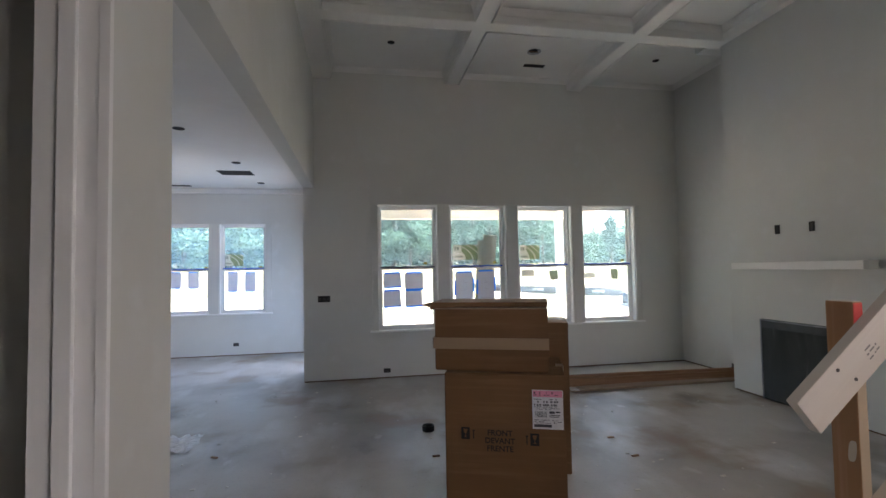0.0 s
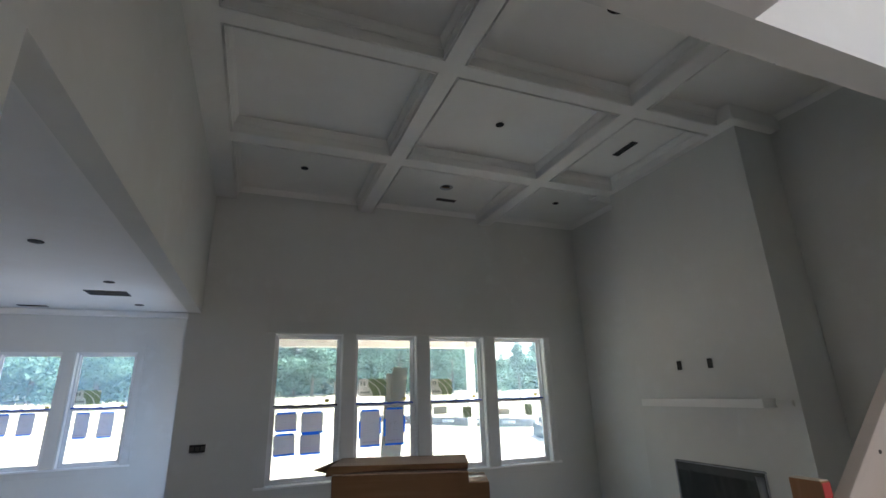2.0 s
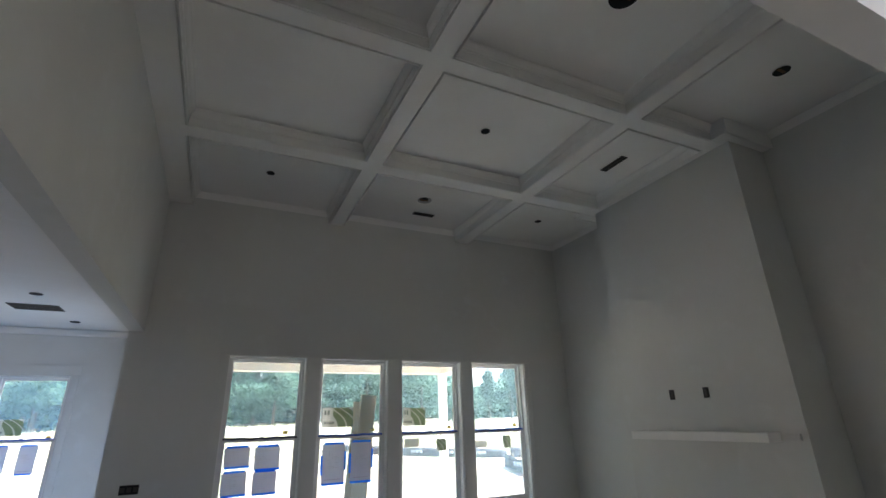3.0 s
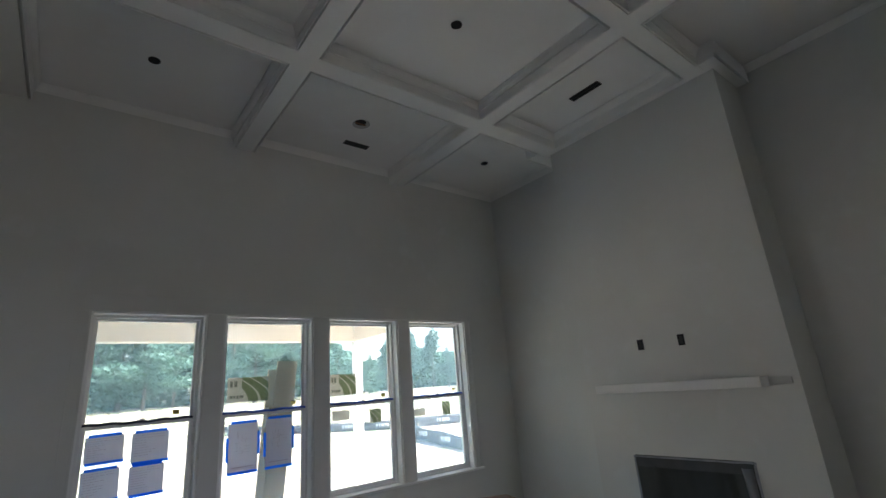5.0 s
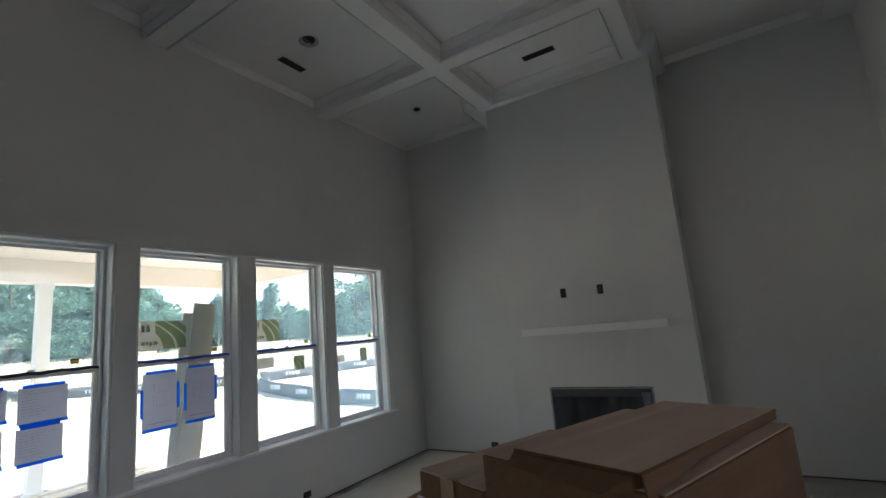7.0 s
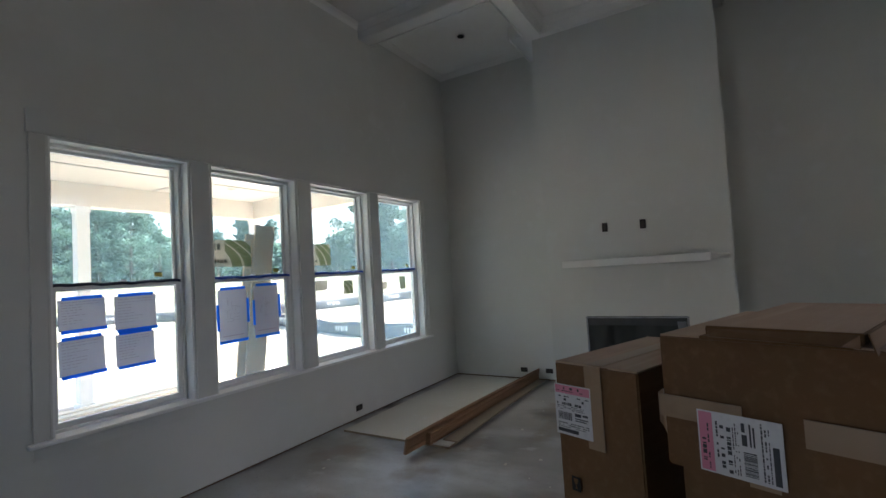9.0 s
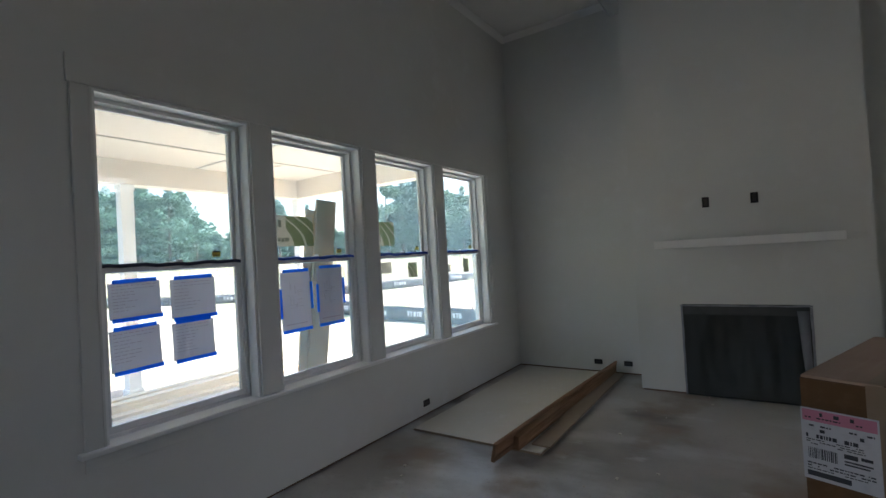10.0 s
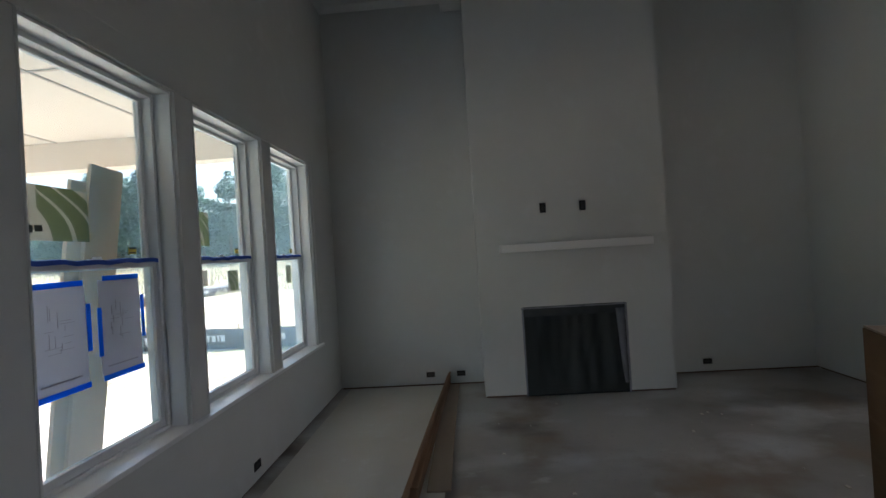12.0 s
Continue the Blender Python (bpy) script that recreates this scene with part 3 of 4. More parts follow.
def plan_sheet(x0, x1, z0, z1, y, tilt, tapes, seed, group):
    """A printed sheet on the inside of a pane; tapes: rows of (x0, x1, z0, z1) from its lower left corner."""
    rng = random.Random(seed)
    w, h = x1 - x0, z1 - z0
    t = thing("plan_sheet", "printed white plan sheet held on the window by blue tape", "paper", pose(x0, y, z0, 0, tilt, 0), group)
    bm, rows_ = bmesh.new(), []
    for i in range(9):
        rows_.append([bm.verts.new((w * i / 8, -0.0015 - 0.004 * abs(noise.noise((i * 0.6, j * 0.6, seed))), h * j / 8)) for j in range(9)])
    for p, q in zip(rows_, rows_[1:]):
        for j in range(8):
            bm.faces.new((p[j], q[j], q[j + 1], p[j + 1])).smooth = True
    part("sheet", bm, THIN_PAPER, t)
    ink = bmesh.new()
    if h > w:
        for _ in range(16):
            a, c = rng.uniform(0.22, 0.6) * w, rng.uniform(0.35, 0.7) * h
            if rng.random() < 0.5:
                block(ink, a, a + rng.uniform(0.1, 0.3) * w, -0.0075, -0.0065, c, c + 0.002)
            else:
                block(ink, a, a + 0.002, -0.0075, -0.0065, c, c + rng.uniform(0.04, 0.16) * h)
        block(ink, 0.12 * w, 0.85 * w, -0.0075, -0.0065, 0.09 * h, 0.105 * h)
    else:
        for k in range(9):
            c = h * (0.9 - 0.085 * k)
            a = w * 0.07
            while a < w * (0.85 if k < 2 else rng.uniform(0.3, 0.7)):
                b = a + w * rng.uniform(0.04, 0.12)
                block(ink, a, b, -0.0075, -0.0065, c, c + 0.0035)
                a = b + w * 0.03
    tagged(part("print", ink, THIN_INK, t), kind="stuff")
    for a, b, c, d in tapes:
        part("tape_strip", one_block(a, b, -0.0105, -0.008, c, d, bevel=0.0008), BLUE_TAPE, t, "bright blue painter's tape")
    return t


PY = NORTH + 0.113
for x0, x1, z0, z1, tilt, seed in ((0.668, 0.925, 1.262, 1.455, 1.5, 1), (0.978, 1.243, 1.228, 1.455, 0.8, 2), (0.668, 0.918, 0.985, 1.205, 2.0, 3), (0.98, 1.226, 0.985, 1.20, 1.0, 4)):
    w, h = x1 - x0, z1 - z0
    plan_sheet(x0, x1, z0, z1, PY, -tilt, [(0.02, w * 0.93, h - 0.004, h + 0.018), (0.01, w + 0.004, -0.016, 0.006)], seed, "plan sheets on the first window")
for x0, x1, z0, z1, tilt, seed in ((1.722, 1.985, 1.03, 1.45, 0.6, 5), (2.056, 2.312, 1.035, 1.465, 0.2, 6)):
    w, h = x1 - x0, z1 - z0
    plan_sheet(x0, x1, z0, z1, PY, -tilt, [(0.02, w * 0.95, h - 0.004, h + 0.019), (0.0, w, -0.018, 0.006), (-0.018, 0.005, h * 0.22, h * 0.72), (w - 0.005, w + 0.018, h * 0.32, h * 0.80)], seed, "plan sheets on the second window")
for x0, x1, z0, z1, seed in ((-2.06, -1.88, 1.165, 1.505, 7), (-1.76, -1.565, 1.16, 1.50, 8), (-3.02, -2.85, 1.245, 1.52, 9), (-2.74, -2.55, 1.24, 1.52, 10)):
    w, h = x1 - x0, z1 - z0
    plan_sheet(x0, x1, z0, z1, KN + 0.113, 0, [(0.01, w - 0.01, h - 0.004, h + 0.014), (0.01, w - 0.01, -0.014, 0.004)], seed, "plan sheets on the kitchen windows")


def maker_sticker(x0, x1, z0, z1, y, style, label):
    """A maker's sticker on the outside of a pane, with plain shapes for its mark."""
    w, h = x1 - x0, z1 - z0
    t = thing("window_sticker", label, "sticker", pose(x0, y, z0), "window stickers")
    start = {"wide": 0.34, "leaf": 0.0, "text": 1.0}[style] * w
    if start > 0:
        backing = bmesh.new()
        backing.faces.new([backing.verts.new((x, 0, z)) for x, z in ((0, 0), (start, 0), (start, h), (0, h))])
        part("backing", backing, STICKER, t)
    if start < w:
        # curved bands falling to one side, green and pale by turns, edge to edge
        span = w - start
        cuts = (-0.9, -0.16, 0.22, 0.31, 0.68, 0.76, 1.12, 1.9)
        for k in range(7):
            band = bmesh.new()
            rows_ = []
            for q in range(13):
                f = q / 12
                slip = 0.85 * (0.5 - f) + 0.22 * math.sin(math.pi * f)
                rows_.append([min(max(start + (cuts[k + e] + slip) * span, start), w) for e in (0, 1)])
            for q in range(12):
                (a0, a1), (b0, b1) = rows_[q], rows_[q + 1]
                if a1 - a0 + b1 - b0 > 0.002:
                    z_a, z_b = q / 12 * h, (q + 1) / 12 * h
                    corners = [(a0, z_a), (a1, z_a), (b1, z_b), (b0, z_b)]
                    corners = [c for n, c in enumerate(corners) if math.dist(c, corners[n - 1]) > 1e-5]
                    band.faces.new([band.verts.new((x, 0, z)) for x, z in corners])
            if band.faces:
                bmesh.ops.remove_doubles(band, verts=band.verts[:], dist=1e-5)
                part("band", band, STICKER_GREEN if k % 2 else STICKER, t)
    bars = bmesh.new()
    if style == "wide":
        for x, z, a, b in ((0.06, 0.16, 0.07, 0.12), (0.15, 0.16, 0.05, 0.12), (0.22, 0.14, 0.06, 0.13), (0.30, 0.16, 0.09, 0.12), (0.06, 0.62, 0.06, 0.24), (0.16, 0.62, 0.07, 0.24)):
            block(bars, x * w, (x + a) * w, -0.002, -0.001, z * h, (z + b) * h)
    else:
        for k in range(4):
            block(bars, 0.1 * w, (0.9 - 0.12 * k) * w, -0.002, -0.001, h * (0.12 + 0.2 * k), h * (0.16 + 0.2 * k))
    tagged(part("print", bars, STICKER_DARK, t), kind="stuff")


UY, LY = NORTH + 0.157, NORTH + 0.122
maker_sticker(1.70, 2.08, 1.64, 1.865, UY, "wide", "pale window sticker with a green curved mark")
maker_sticker(2.735, 3.05, 1.63, 1.85, UY, "wide", "pale window sticker with a green curved mark")
maker_sticker(2.745, 2.945, 1.375, 1.475, LY, "text", "small grey printed window sticker")
maker_sticker(3.19, 3.335, 1.315, 1.46, LY, "leaf", "small dark green square window sticker")
maker_sticker(3.76, 3.945, 1.33, 1.41, LY, "text", "small grey printed window sticker")
maker_sticker(4.205, 4.33, 1.305, 1.465, LY, "leaf", "small dark green square window sticker")
maker_sticker(-2.14, -1.80, 1.63, 1.84, KN + 0.157, "wide", "pale window sticker with a green curved mark")
for x, y in ((1.258, NORTH), (2.305, NORTH), (3.36, NORTH), (4.40, NORTH), (-1.52, KN), (-2.47, KN)):
    tag = thing("warning_tag", "tiny yellow and black tag in the pane's corner", "sticker", pose(x, y + 0.147, 1.582), "warning tags")
    part("tag", one_block(0, 0.052, 0, 0.0012, 0, 0.036), YELLOW, tag)
    part("print", block(one_block(0.0, 0.052, -0.0012, -0.0003, 0.026, 0.036), 0.004, 0.048, -0.0012, -0.0003, 0.006, 0.011), INK, tag)


# ---- cartons ----


def lettering(text, size, mat, parent, m):
    """Raised-print lettering in the built-in font, as a mesh; local x along the line, y up the letters."""
    curve = bpy.data.curves.new("lettering", "FONT")
    curve.offset = 0.0007
    curve.body, curve.size, curve.align_x, curve.extrude = text, size, "CENTER", 0.0004
    ob = bpy.data.objects.new("lettering", curve)
    scene.collection.objects.link(ob)
    data = bpy.data.meshes.new_from_object(ob.evaluated_get(bpy.context.evaluated_depsgraph_get()))
    bpy.data.objects.remove(ob)
    data.materials.clear()
    data.materials.append(mat)
    made = new("lettering", data)
    made.parent, made.matrix_basis = parent, m
    return made


FACE = pose(0, 0, 0, 90, 0, 0)  # a local xy drawing stood up on a face that looks along -y
SIDE = pose(0, 0, 0, 90, 0, -90)  # the same on a face that looks along -x


def carton_body(w, d, h, seed):
    bm = one_block(0, w, 0, d, 0, h)
    bmesh.ops.subdivide_edges(bm, edges=bm.edges[:], cuts=7, use_grid_fill=True)
    for v in bm.verts:
        x, y, z = v.co
        mid = (math.sin(math.pi * min(1, max(0, x / w))), math.sin(math.pi * min(1, max(0, y / d))), math.sin(math.pi * min(1, max(0, z / h))))
        wob = 0.006 * noise.noise((x * 3, y * 3, z * 3 + seed))
        if x < 1e-5 or x > w - 1e-5:
            v.co.x += (wob + 0.004 * mid[1] * mid[2]) * (1 if x > w / 2 else -1) * mid[1]
        if y < 1e-5 or y > d - 1e-5:
            v.co.y += (wob + 0.004 * mid[0] * mid[2]) * (1 if y > d / 2 else -1) * mid[0]
        if z > h - 1e-5:
            v.co.z += 0.5 * wob * mid[0] * mid[1]
    sharp = [e for e in bm.edges if len(e.link_faces) == 2 and e.calc_face_angle() > 1.0]
    bmesh.ops.bevel(bm, geom=sharp, offset=0.006, segments=2, affect="EDGES")
    return bm


def shipping_label(parent, m, w, h, turned):
    """A white label with a pink band and unreadable bars: x right, y up from its lower left corner."""
    lab = part("shipping_label", one_block(0, w, 0, h, 0, 0.0012), PAPER, parent, "white shipping label with a pink band")
    lab.matrix_basis = m
    rng = random.Random(int(w * 1000) + int(h * 7000))
    bars = bmesh.new()
    def line(a, b, c, d):
        block(bars, *((c, d, a, b) if turned else (a, b, c, d)), 0.0012, 0.0019)

    # along: the reading direction; down: from the pink band to the far edge
    along, down = (h, w) if turned else (w, h)

    def place(v):
        return v * down if turned else (1 - v) * down

    band_ = one_block(0.004, w * 0.19, 0.004, h - 0.004, 0.0012, 0.0018) if turned else one_block(0.004, w - 0.004, h * 0.82, h - 0.004, 0.0012, 0.0018)
    part("pink_band", band_, PINK, lab)
    for row, tall_, fill in ((0.05, 0.05, 0.35), (0.12, 0.02, 0.6), (0.23, 0.022, 0.5), (0.28, 0.045, 0.55), (0.36, 0.05, 0.7), (0.43, 0.012, 0.8), (0.46, 0.012, 0.7), (0.49, 0.012, 0.5), (0.76, 0.018, 0.8), (0.80, 0.018, 0.6), (0.84, 0.012, 0.75)):
        x = along * 0.06
        while x < along * (0.94 if rng.random() < 0.5 else 0.8):
            e = x + along * rng.uniform(0.015, 0.07)
            if rng.random() < fill:
                line(x, min(e, along * 0.94), *sorted((place(row), place(row + tall_))))
            x = e + along * 0.014
    x = along * 0.08
    while x < along * 0.46:
        e = x + along * rng.choice((0.006, 0.012, 0.018))
        line(x, e, *sorted((place(0.55), place(0.70))))
        x = e + along * rng.choice((0.008, 0.014))
    for a, b, c, d in ((0.55, 0.72, 0.54, 0.60), (0.55, 0.90, 0.63, 0.65), (0.55, 0.86, 0.67, 0.69), (0.76, 0.90, 0.54, 0.58), (0.05, 0.62, 0.88, 0.95)):
        line(along * a, along * b, *sorted((place(c), place(d))))
    tagged(part("print", bars, LABEL_INK, lab), kind="stuff")


def fragile_mark(parent, m):
    bm = one_block(0, 0.04, 0, 0.055, 0, 0.0006)
    mark = part("fragile_mark", bm, INK, parent)
    mark.matrix_basis = m
    cup = bmesh.new()
    pts = [(0.010, 0.047), (0.030, 0.047), (0.026, 0.030), (0.0215, 0.026), (0.0215, 0.014), (0.028, 0.010), (0.012, 0.010), (0.0185, 0.014), (0.0185, 0.026), (0.014, 0.030)]
    cup.faces.new([cup.verts.new((x, y, 0.0011)) for x, y in pts])
    cup.normal_update()
    bmesh.ops.solidify(cup, geom=cup.faces[:], thickness=0.0004)
    part("glass_shape", cup, CARD, mark)


YAW = -20.8
lower = thing("carton", "tall brown cardboard carton printed FRONT, carrying another carton", "box", pose(0.843, 3.25, 0, 0, 0, YAW), "stack of cartons")
part("body", carton_body(0.72, 0.56, 0.878, 1), CARD, lower)
part("flap", one_block(0.004, 0.716, 0.003, 0.276, 0.874, 0.8795, bevel=0.0015), CARD, lower)
part("flap", one_block(0.004, 0.716, 0.284, 0.557, 0.874, 0.8795, bevel=0.0015), CARD, lower)
part("tape_strip", one_block(0.68, 0.7235, 0.24, 0.33, 0.8797, 0.881), TAPE, lower)
part("tape_strip", one_block(0.7275, 0.7290, 0.24, 0.33, 0.70, 0.880), TAPE, lower)
shipping_label(lower, pose(0.528, -0.0085, 0.565) @ FACE, 0.178, 0.228, False)
for k, word in enumerate(("FRONT", "DEVANT", "FRENTE")):
    lettering(word, 0.046, INK, lower, pose(0.333, -0.0105, 0.515 - 0.046 * k) @ FACE)
fragile_mark(lower, pose(0.10, -0.0085, 0.485) @ FACE @ Matrix.Scale(1.3, 4))
fragile_mark(lower, pose(0.512, -0.0085, 0.465) @ FACE @ Matrix.Scale(1.3, 4))
for x, z in ((0.168, 0.49), (0.485, 0.47)):
    arrow = block(block(bmesh.new(), 0.004, 0.010, 0, 0.045, 0, 0.0006), 0.0, 0.014, 0.045, 0.053, 0, 0.0006)
    part("arrow_mark", arrow, INK, lower).matrix_basis = pose(x, -0.0085, z) @ FACE

upper = thing("carton", "brown cardboard carton banded with pale tape, resting on another", "box", pose(0.799, 3.323, 0.8815, 0, 0, YAW), "stack of cartons")
UW, UD, UH = 0.70, 0.515, 0.384
part("body", carton_body(UW, UD, UH, 7), CARD, upper)
part("flap", one_block(0.004, UW - 0.004, 0.003, UD / 2 - 0.004, UH - 0.003, UH + 0.002, bevel=0.0015), LIT_CARD, upper)
part("flap", one_block(0.004, UW - 0.004, UD / 2 + 0.004, UD - 0.003, UH - 0.003, UH + 0.002, bevel=0.0015), LIT_CARD, upper)
part("tape_strip", one_block(-0.004, UW + 0.004, -0.0105, -0.0085, 0.135, 0.205), TAPE, upper)
part("tape_strip", one_block(-0.0125, -0.0105, -0.0085, 0.165, 0.135, 0.205), TAPE, upper)
part("tape_strip", one_block(-0.0125, -0.0105, 0.30, 0.520, 0.145, 0.210), TAPE, upper)
part("tape_strip", one_block(-0.0120, -0.0103, 0.225, 0.295, 0.004, 0.09), TAPE, upper)
shipping_label(upper, pose(-0.0128, 0.415, 0.016) @ SIDE, 0.205, 0.168, True)
curl = bmesh.new()
rows_ = []
for k in range(11):
    a = k / 10
    rows_.append([curl.verts.new((0.02 + 0.05 * math.sin(a * 2.2), UD + 0.004 + 0.062 * a - 0.02 * a * a, z)) for z in (0.05 + 0.05 * a * a, 0.1, 0.15, 0.21 - 0.02 * a * a)])
for p, q in zip(rows_, rows_[1:]):
    for k in range(3):
        curl.faces.new((p[k], p[k + 1], q[k + 1], q[k])).smooth = True
curl.normal_update()
bmesh.ops.solidify(curl, geom=curl.faces[:], thickness=0.003)
part("loose_flap", curl, TAPE, upper, "curled loose end of pale packing tape")

tall = thing("carton", "narrow tall brown carton with taped top beside the stack", "box", pose(1.154, 3.902, 0, 0, 0, YAW), "stack of cartons")
part("body", carton_body(0.74, 0.355, 1.106, 13), CARD, tall)
part("flap", one_block(0.004, 0.736, 0.003, 0.172, 1.102, 1.1085, bevel=0.0015), LIT_CARD, tall)
part("flap", one_block(0.004, 0.736, 0.180, 0.352, 1.102, 1.1095, bevel=0.0015), LIT_CARD, tall)
part("tape_strip", one_block(0.0, 0.74, 0.14, 0.21, 1.1100, 1.1112), TAPE, tall)
part("tape_strip", one_block(-0.0115, -0.0095, 0.14, 0.21, 0.80, 1.110), TAPE, tall)
shipping_label(tall, pose(-0.0135, 0.352, 0.83) @ SIDE, 0.165, 0.195, False)
fragile_mark(tall, pose(-0.0115, 0.30, 0.62) @ SIDE)

flat = thing("flattened_carton", "flattened brown carton lying on top of the stack", "box", pose(0.799, 3.323, 0.8815 + UH + 0.006, 0, 0, YAW))
flat.scale = (1, 1, 0.68)
part("lower_layer", one_block(-0.055, 0.70, 0.05, 0.375, 0.0, 0.012, bevel=0.004), CARD, flat)
part("upper_layer", one_block(-0.02, 0.705, 0.035, 0.37, 0.034, 0.046, bevel=0.004), CARD, flat)
fold = bmesh.new()
for y0, y1 in ((0.036, 0.05), (0.356, 0.371)):
    block(fold, -0.02, 0.70, y0, y1, 0.006, 0.040, bevel=0.004)
block(fold, -0.022, -0.010, 0.04, 0.366, 0.004, 0.042, bevel=0.003)
part("folded_side", fold, CARD, flat)
tip = bmesh.new()
pts = [(-0.11, 0.06, 0.020), (-0.04, 0.04, 0.045), (-0.04, 0.04, 0.0), (-0.075, 0.34, 0.016), (-0.03, 0.36, 0.038), (-0.03, 0.36, 0.002)]
vs = [tip.verts.new(p) for p in pts]
for f in ((0, 1, 2), (3, 5, 4), (0, 3, 4, 1), (0, 2, 5, 3), (1, 4, 5, 2)):
    tip.faces.new([vs[i] for i in f])
part("open_end", tip, CARD, flat)

# thin sheet that gives the flat carton a top lightened by colour
part("top_face", one_block(-0.016, 0.70, 0.039, 0.366, 0.0462, 0.0475, bevel=0.0005), LIT_CARD, flat, "carton top coloured paler, as lit from above")
hang = bmesh.new()
ends = [(-0.025, 0.029, 0.046), (0.22, 0.031, 0.046), (0.22, 0.028, 0.018), (-0.035, 0.016, -0.022)]
hang.faces.new([hang.verts.new(p) for p in ends])
hang.normal_update()
bmesh.ops.solidify(hang, geom=hang.faces[:], thickness=0.003)
part("end_flap", hang, CARD, flat, "torn end flap hanging over the edge")

# ---- sheet and boards on the floor ----
gyp = thing("drywall_sheet", "cream drywall sheet lying on the concrete floor", "wallboard", pose(2.838, 5.71, 0))
gb = one_block(0, 2.44, 0, 1.177, 0.002, 0.0145)
bmesh.ops.subdivide_edges(gb, edges=gb.edges[:], cuts=12, use_grid_fill=True)
for v in gb.verts:
    v.co.z += 0.004 * (1 + noise.noise((v.co.x * 1.3, v.co.y * 1.7, 0))) + (0.01 * max(0, 1 - v.co.x / 0.4) * max(0, 1 - v.co.y / 0.5))
part("face", gb, SHEET, gyp)
ge = bmesh.new()
for b in ((-0.003, 0.0, 0, 1.177), (0, 2.44, -0.003, 0.0)):
    block(ge, *b, 0.001, 0.017)
part("edge", ge, SHEET_EDGE, gyp)


def trim_board(m, length, width, thick, mat, label):
    t = thing("trim_board", label, "board", m, "boards on the drywall sheet")
    bm = one_block(0, length, 0, thick, 0, width, bevel=0.003)
    bmesh.ops.subdivide_edges(bm, edges=[e for e in bm.edges if e.calc_length() > length * 0.8], cuts=10)
    for v in bm.verts:
        v.co.y += 0.006 * math.sin(v.co.x * 1.4)
    if width > 0.05:
        for z0, z1, out in ((0.0, 0.30, 0.007), (0.36, 0.70, 0.004), (0.92, 1.0, 0.006)):
            block(bm, 0.002, length - 0.002, -out, 0.002, width * z0 + 0.001, width * z1 - 0.001, bevel=0.002)
    part("board", bm, mat, t)
    return t


trim_board(pose(2.535, 5.945, 0.024, 14, 0, -3.2), 2.76, 0.138, 0.020, BOARD_BROWN, "long brown trim board standing on edge on the sheet")
trim_board(pose(2.80, 5.872, 0.024, 6, 0, -2.4), 2.46, 0.10, 0.042, BOARD_BROWN, "brown lumber lying along the standing trim board")
trim_board(pose(2.93, 5.672, 0.026, 0, 0, -0.3), 2.28, 0.014, 0.15, TAN_BOARD, "flat tan board lying beside the standing trim")

# ---- stair guard ----
post = thing("newel_post", "orange-brown lumber post with a red painted edge", "post", pose(1.867, 1.622, 0))
part("post", one_block(0, 0.038, 0, 0.088, 0, 1.392, bevel=0.003), REDWOOD, post)
part("painted_edge", one_block(0.002, 0.036, -0.0015, 0.0, 1.18, 1.388), REDPAINT, post, "red painted edge")
part("bare_edge", one_block(0.002, 0.036, -0.0012, 0.0, 0.01, 1.16), TAN_WOOD, post, "pale bare edge")
part("end_grain", one_block(0.002, 0.036, 0.002, 0.086, 1.3915, 1.3935), PINE, post, "pale sawn end")
chip = bmesh.new()
chip.faces.new([chip.verts.new((-0.0012, 0.022 + 0.013 * math.cos(a) + 0.006 * math.sin(a), 0.92 - 0.042 * math.sin(a) * (1 + 0.2 * math.cos(2 * a)))) for a in [k * math.pi / 8 for k in range(16)]])
part("bare_chip", chip, PINE, post, "pale split-off patch")


def guard_rail(label, m, length, marks):
    t = thing("guard_rail", label, "handrail", m, "temporary stair rails")
    part("board", one_block(0.018, length, 0, 0.038, -0.062, 0.062, bevel=0.003), WHITE_PINE, t)
    for x, z in ((0.19, 0.035), (0.22, -0.03), (0.62, 0.02), (0.66, -0.03), (1.05, 0.03)):
        nail = tube(bmesh.new(), 0, 0, 0, 0.002, 0.006, 0.0055, 12)
        part("nail_head", nail, BOX_METAL, t).matrix_basis = pose(x, 0, z, 90, 0, 0)
    if marks:
        stamp = bmesh.new()
        for k, (a, b) in enumerate(((0.300, 0.318), (0.327, 0.333), (0.338, 0.352), (0.300, 0.310), (0.316, 0.338), (0.343, 0.350), (0.303, 0.330))):
            block(stamp, a, b, -0.0004, 0.0002, -0.024 + 0.008 * (k // 3) * 2 + 0.002 * (k % 3), -0.019 + 0.008 * (k // 3) * 2 + 0.002 * (k % 3))
        tagged(part("grade_stamp", stamp, STAMP_INK, t), kind="stuff")


STAMP_INK = material("faded_stamp_ink", (0.20, 0.18, 0.17), 0.7)
WHITE_PINE = material("pale_lumber", (0.58, 0.52, 0.46), 0.65, spots=[(3, 0.42, 0.66, (0.48, 0.41, 0.34), (0.06, 1, 1)), (18, 0.55, 0.75, (0.64, 0.59, 0.53), (0.05, 1, 1))], bump=0.05)
guard_rail("pale lumber guard rail nailed slantwise to the post", pose(1.628, 1.582, 1.045, 0, -39.8, 0), 2.9, True)
guard_rail("lower pale lumber guard rail slanting along the stairs", pose(1.89, 1.582, 0.70, 0, -39.8, 0), 2.6, False)

